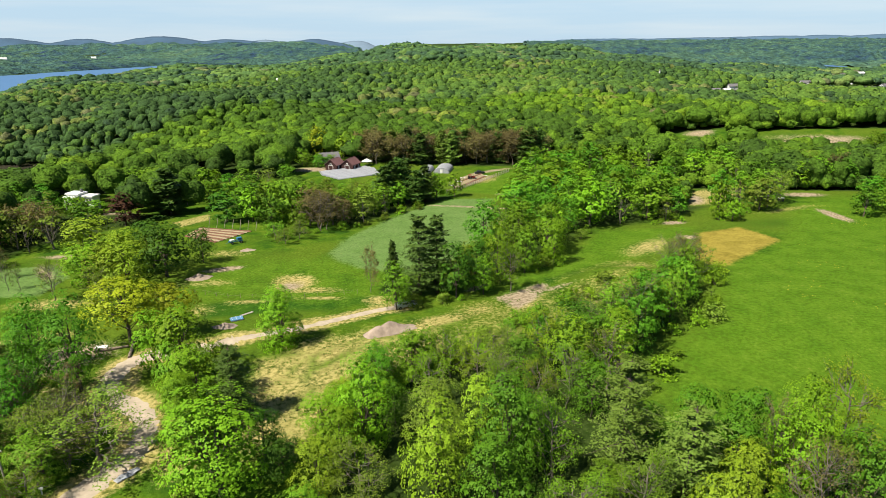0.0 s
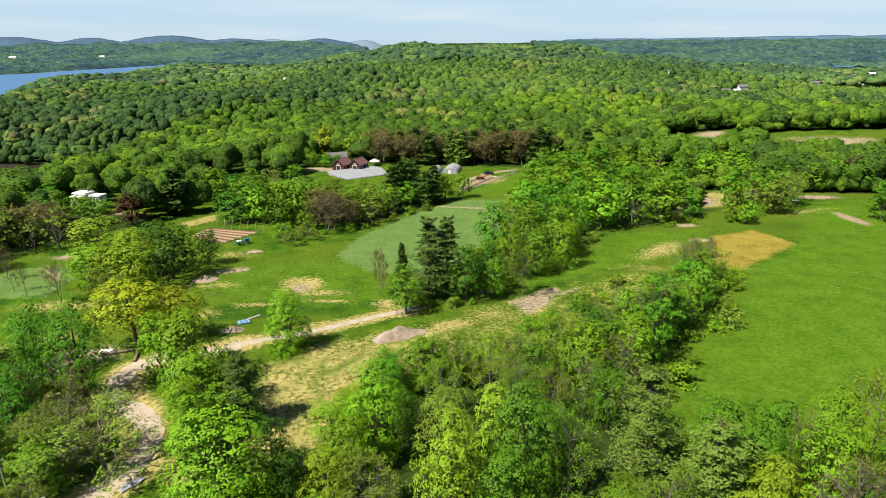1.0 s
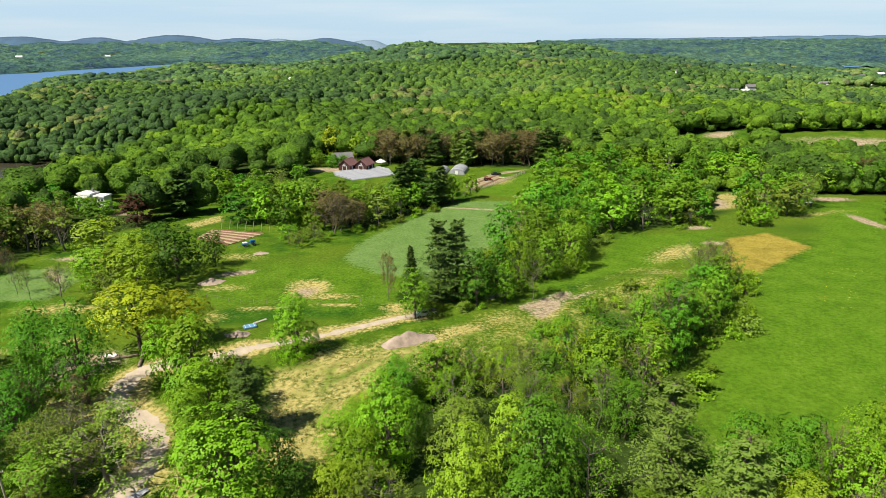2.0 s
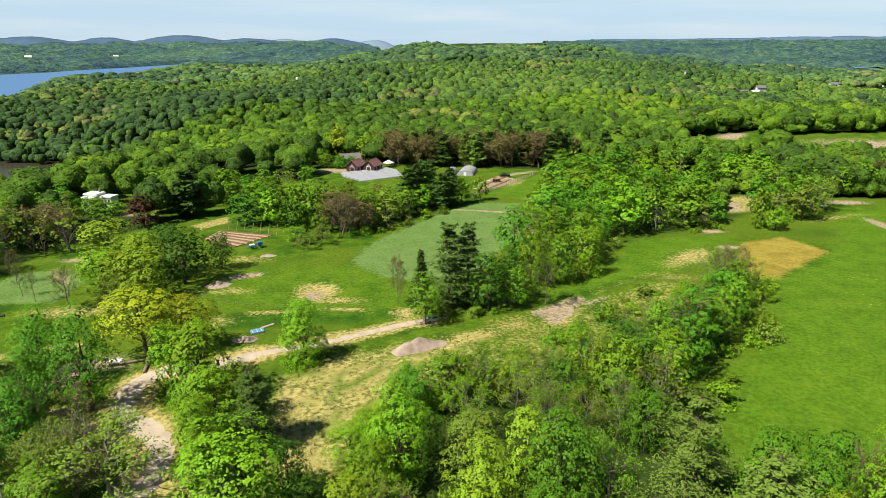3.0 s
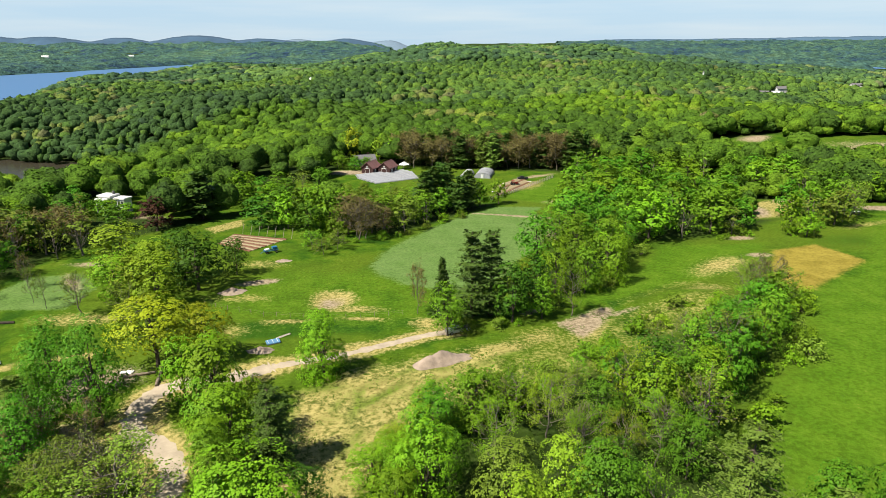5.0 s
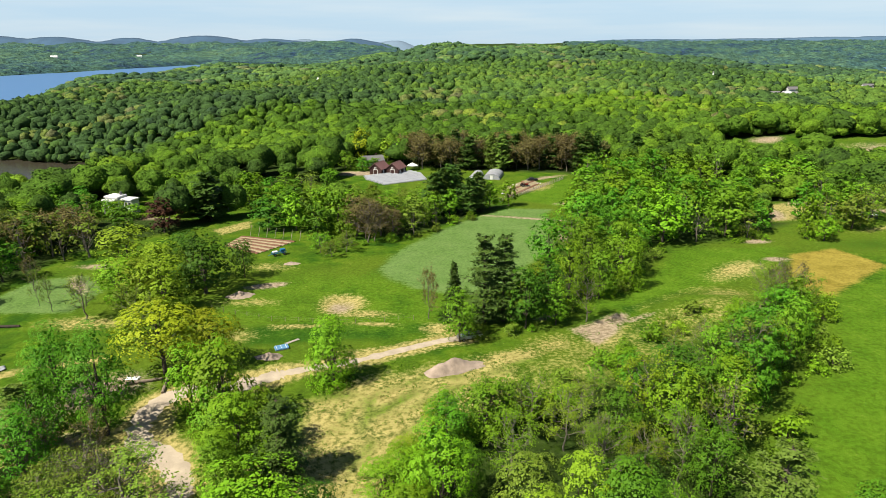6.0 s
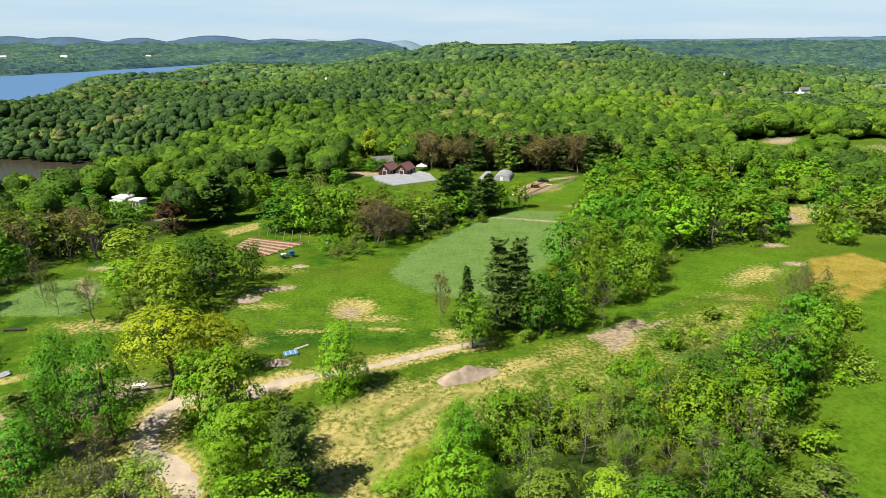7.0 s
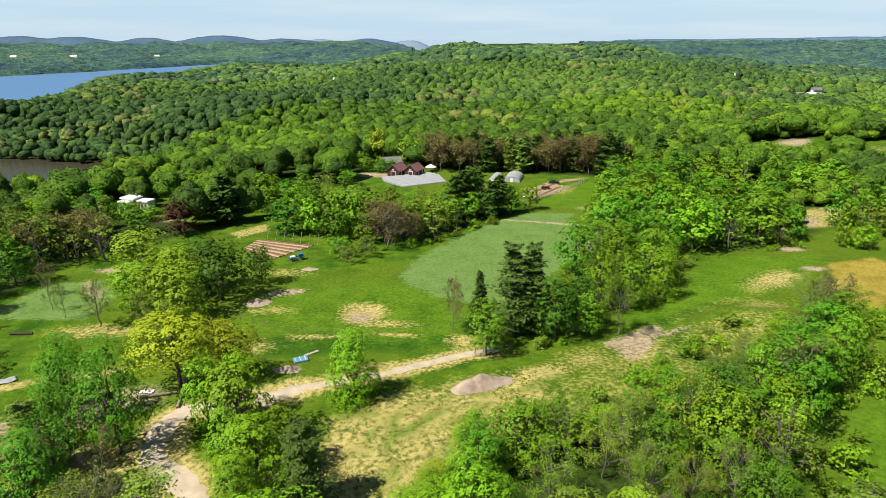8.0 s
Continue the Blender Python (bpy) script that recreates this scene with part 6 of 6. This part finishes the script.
def utility_pole(x, y):
    ob = thing("utility_pole", x, y, 0, label="weathered wooden utility pole by the lane", category="pole")
    bm = bmesh.new()
    rod(bm, (0, 0, -1), (-0.25, 0.1, 8.6), 0.16, 0.11, 10)
    part("shaft", bm, POST, ob)
    bm = bmesh.new()
    box(bm, -0.22, 0.1, 7.9, 1.5, 0.1, 0.12)
    part("crossarm", bm, WOOD, ob)
    for dx in (-0.65, 0.0, 0.65):
        bm = bmesh.new()
        rod(bm, (dx - 0.22, 0.1, 8.02), (dx - 0.22, 0.1, 8.2), 0.05)
        part("insulator", bm, WHITE, ob)


utility_pole(-58.2, 69.9)


def marker_post(x, y):
    ob = thing("marker_post", x, y, 10, label="short white post with a small board by the lane", category="post")
    bm = bmesh.new()
    box(bm, 0, 0, -0.3, 0.14, 0.14, 1.5)
    part("shaft", soften(bm, 0.02), WHITE, ob)
    bm = bmesh.new()
    box(bm, 0, -0.09, 0.85, 0.6, 0.04, 0.35)
    part("board", bm, WHITE, ob)


marker_post(-54.5, 70.9)


def bin_box(x, y):
    ob = thing("field_bin", x, y, 15, label="dark field bin with a white lid", category="bin")
    bm = bmesh.new()
    box(bm, 0, 0, 0, 2.0, 1.4, 1.3)
    part("body", soften(bm, 0.06), BLACK, ob)
    bm = bmesh.new()
    box(bm, 0, 0, 1.302, 2.2, 1.6, 0.15)
    part("lid", soften(bm, 0.04), WHITE, ob)


bin_box(145, 239)

# pale farm buildings on the far bank of the river
for hx, hy, hs in ((-1880, 2500, 22), (-1760, 2700, 26), (-2050, 2420, 16), (-2250, 2800, 24), (-1620, 3150, 22)):
    gabled_house("house", hx, hy, 20, hs, hs * 0.4, 14, 19, WHITE, WHITE, "pale building on the far river bank", "house", "houses across the river", windows=3, door=False, z=float(ground_z(hx, hy)) + 8)

# far houses among the trees
for i, (hx, hy, room) in enumerate(HOUSE_PLACES):
    if room == 4:
        ob = thing("water_tower", hx, hy, 0, label="slim white tower rising from the woods", category="tower")
        bm = bmesh.new()
        rod(bm, (0, 0, -2), (0, 0, 17), 1.0, 0.9, 14)
        part("shaft", bm, WHITE, ob)
        bm = bmesh.new()
        rod(bm, (0, 0, 17), (0, 0, 19), 1.2, 0.2, 14)
        part("cap", bm, GREY_ROOF, ob)
        continue
    gabled_house("house", hx, hy, (i * 37) % 60 - 20, room * 1.1, room * 0.7, 6.0, 8.6, WHITE, WHITE if i % 3 == 1 else GREY_ROOF, "pale gabled house among far trees", "house", "houses in the far woods", windows=3, chimney=i % 3 == 0)


# ---- low growth ----
def shrubs_along(line, count, low, high, leaves, group, seed, spread=2.0):
    rng = np.random.default_rng(seed)
    for _ in range(count):
        i = int(rng.integers(len(line) - 1))
        k = rng.random()
        x = line[i][0] + (line[i + 1][0] - line[i][0]) * k + rng.normal() * spread
        y = line[i][1] + (line[i + 1][1] - line[i][1]) * k + rng.normal() * spread
        h = rng.uniform(low, high)
        tree(x, y, h, h * rng.uniform(1.1, 1.6), "shrub", leaves[int(rng.integers(len(leaves)))], group)


shrubs_along([(-15, 74), (-12, 88), (-4, 101), (12, 110), (23, 122), (40, 140), (58, 153), (74, 157), (77, 150), (64, 123), (49, 110), (38, 92)], 60, 2, 4.5, ["mid", "olive", "bright", "yellow"], "shrubs along the hedge", 71)
shrubs_along([(-9, 140), (4, 133), (14, 146), (29, 158), (45, 180), (56, 201), (73, 205), (91, 215), (112, 214), (130, 226)], 34, 1.8, 4, ["mid", "bright", "olive"], "shrubs along the east woods", 72)
shrubs_along([(-30, 208), (-44, 204), (-52, 200), (-24, 212), (-6, 236), (8, 258)], 26, 1.8, 4, ["olive", "mid", "bright"], "shrubs along the farm belt", 73)
shrubs_along([(-33, 70), (-34, 84), (-40, 96), (-50, 106)], 14, 1.5, 3.2, ["mid", "olive"], "shrubs along the lane", 74, 1.5)
shrubs_along([(-66, 78), (-72, 95), (-80, 104), (-90, 100), (-62, 68)], 16, 1.6, 3.4, ["mid", "olive", "rust"], "shrubs along the lane", 75, 2.5)


def tufts(name, label, poly, count, size, material, seed):
    """Tussocks of grass too many to count."""
    rng = np.random.default_rng(seed)
    p = np.array(poly)
    x, y = rng.uniform(p[:, 0].min(), p[:, 0].max(), count), rng.uniform(p[:, 1].min(), p[:, 1].max(), count)
    keep = (inside(poly, x, y) > 0) & (np.sin(x / 3.1 + 2 * np.sin(y / 4.7)) * np.sin(y / 2.7 + np.sin(x / 5)) > 0.25)
    x, y = np.repeat(x[keep], 5) + rng.normal(0, 0.2, 5 * keep.sum()), np.repeat(y[keep], 5) + rng.normal(0, 0.2, 5 * keep.sum())
    pos = np.stack([x, y, ground_z(x, y) + 0.1], 1)
    v = leaves_at(rng, pos, rng.standard_normal(pos.shape) * np.array([1, 1, 0.5]), size)
    tagged(new(name, mesh_of(name, v, quads(v), material)), label, "grass", kind="stuff")


tufts("green_grass", "tussocks of fresh green grass", [(-34, 80), (-34, 112), (-20, 122), (8, 132), (40, 154), (60, 158), (20, 120), (-5, 101), (-20, 74)], 12000, 0.09, LEAF["mid"], 82)


def blossoms(name, label, poly, count, size, seed):
    """Scattered yellow flower heads in the meadow."""
    rng = np.random.default_rng(seed)
    p = np.array(poly)
    x, y = rng.uniform(p[:, 0].min(), p[:, 0].max(), count), rng.uniform(p[:, 1].min(), p[:, 1].max(), count)
    keep = (inside(poly, x, y) > 0) & (np.sin(x / 9 + 2 * np.sin(y / 13)) * np.sin(y / 7) > 0.1)
    pos = np.stack([x[keep], y[keep], ground_z(x[keep], y[keep]) + 0.16], 1)
    v = leaves_at(rng, pos, rng.standard_normal(pos.shape) * 0.4 + np.array([0, 0, 1.0]), size)
    tagged(new(name, mesh_of(name, v, quads(v), FLOWER)), label, "flowers", kind="stuff")


FLOWER = plain("yellow_petals", (0.62, 0.52, 0.04), 0.7, 0, 0.15, 5, 0)
blossoms("meadow_flowers", "yellow dandelion heads scattered in the east meadow", [(84, 130), (118, 180), (152, 232), (190, 245), (170, 190), (120, 120)], 2600, 0.11, 91)
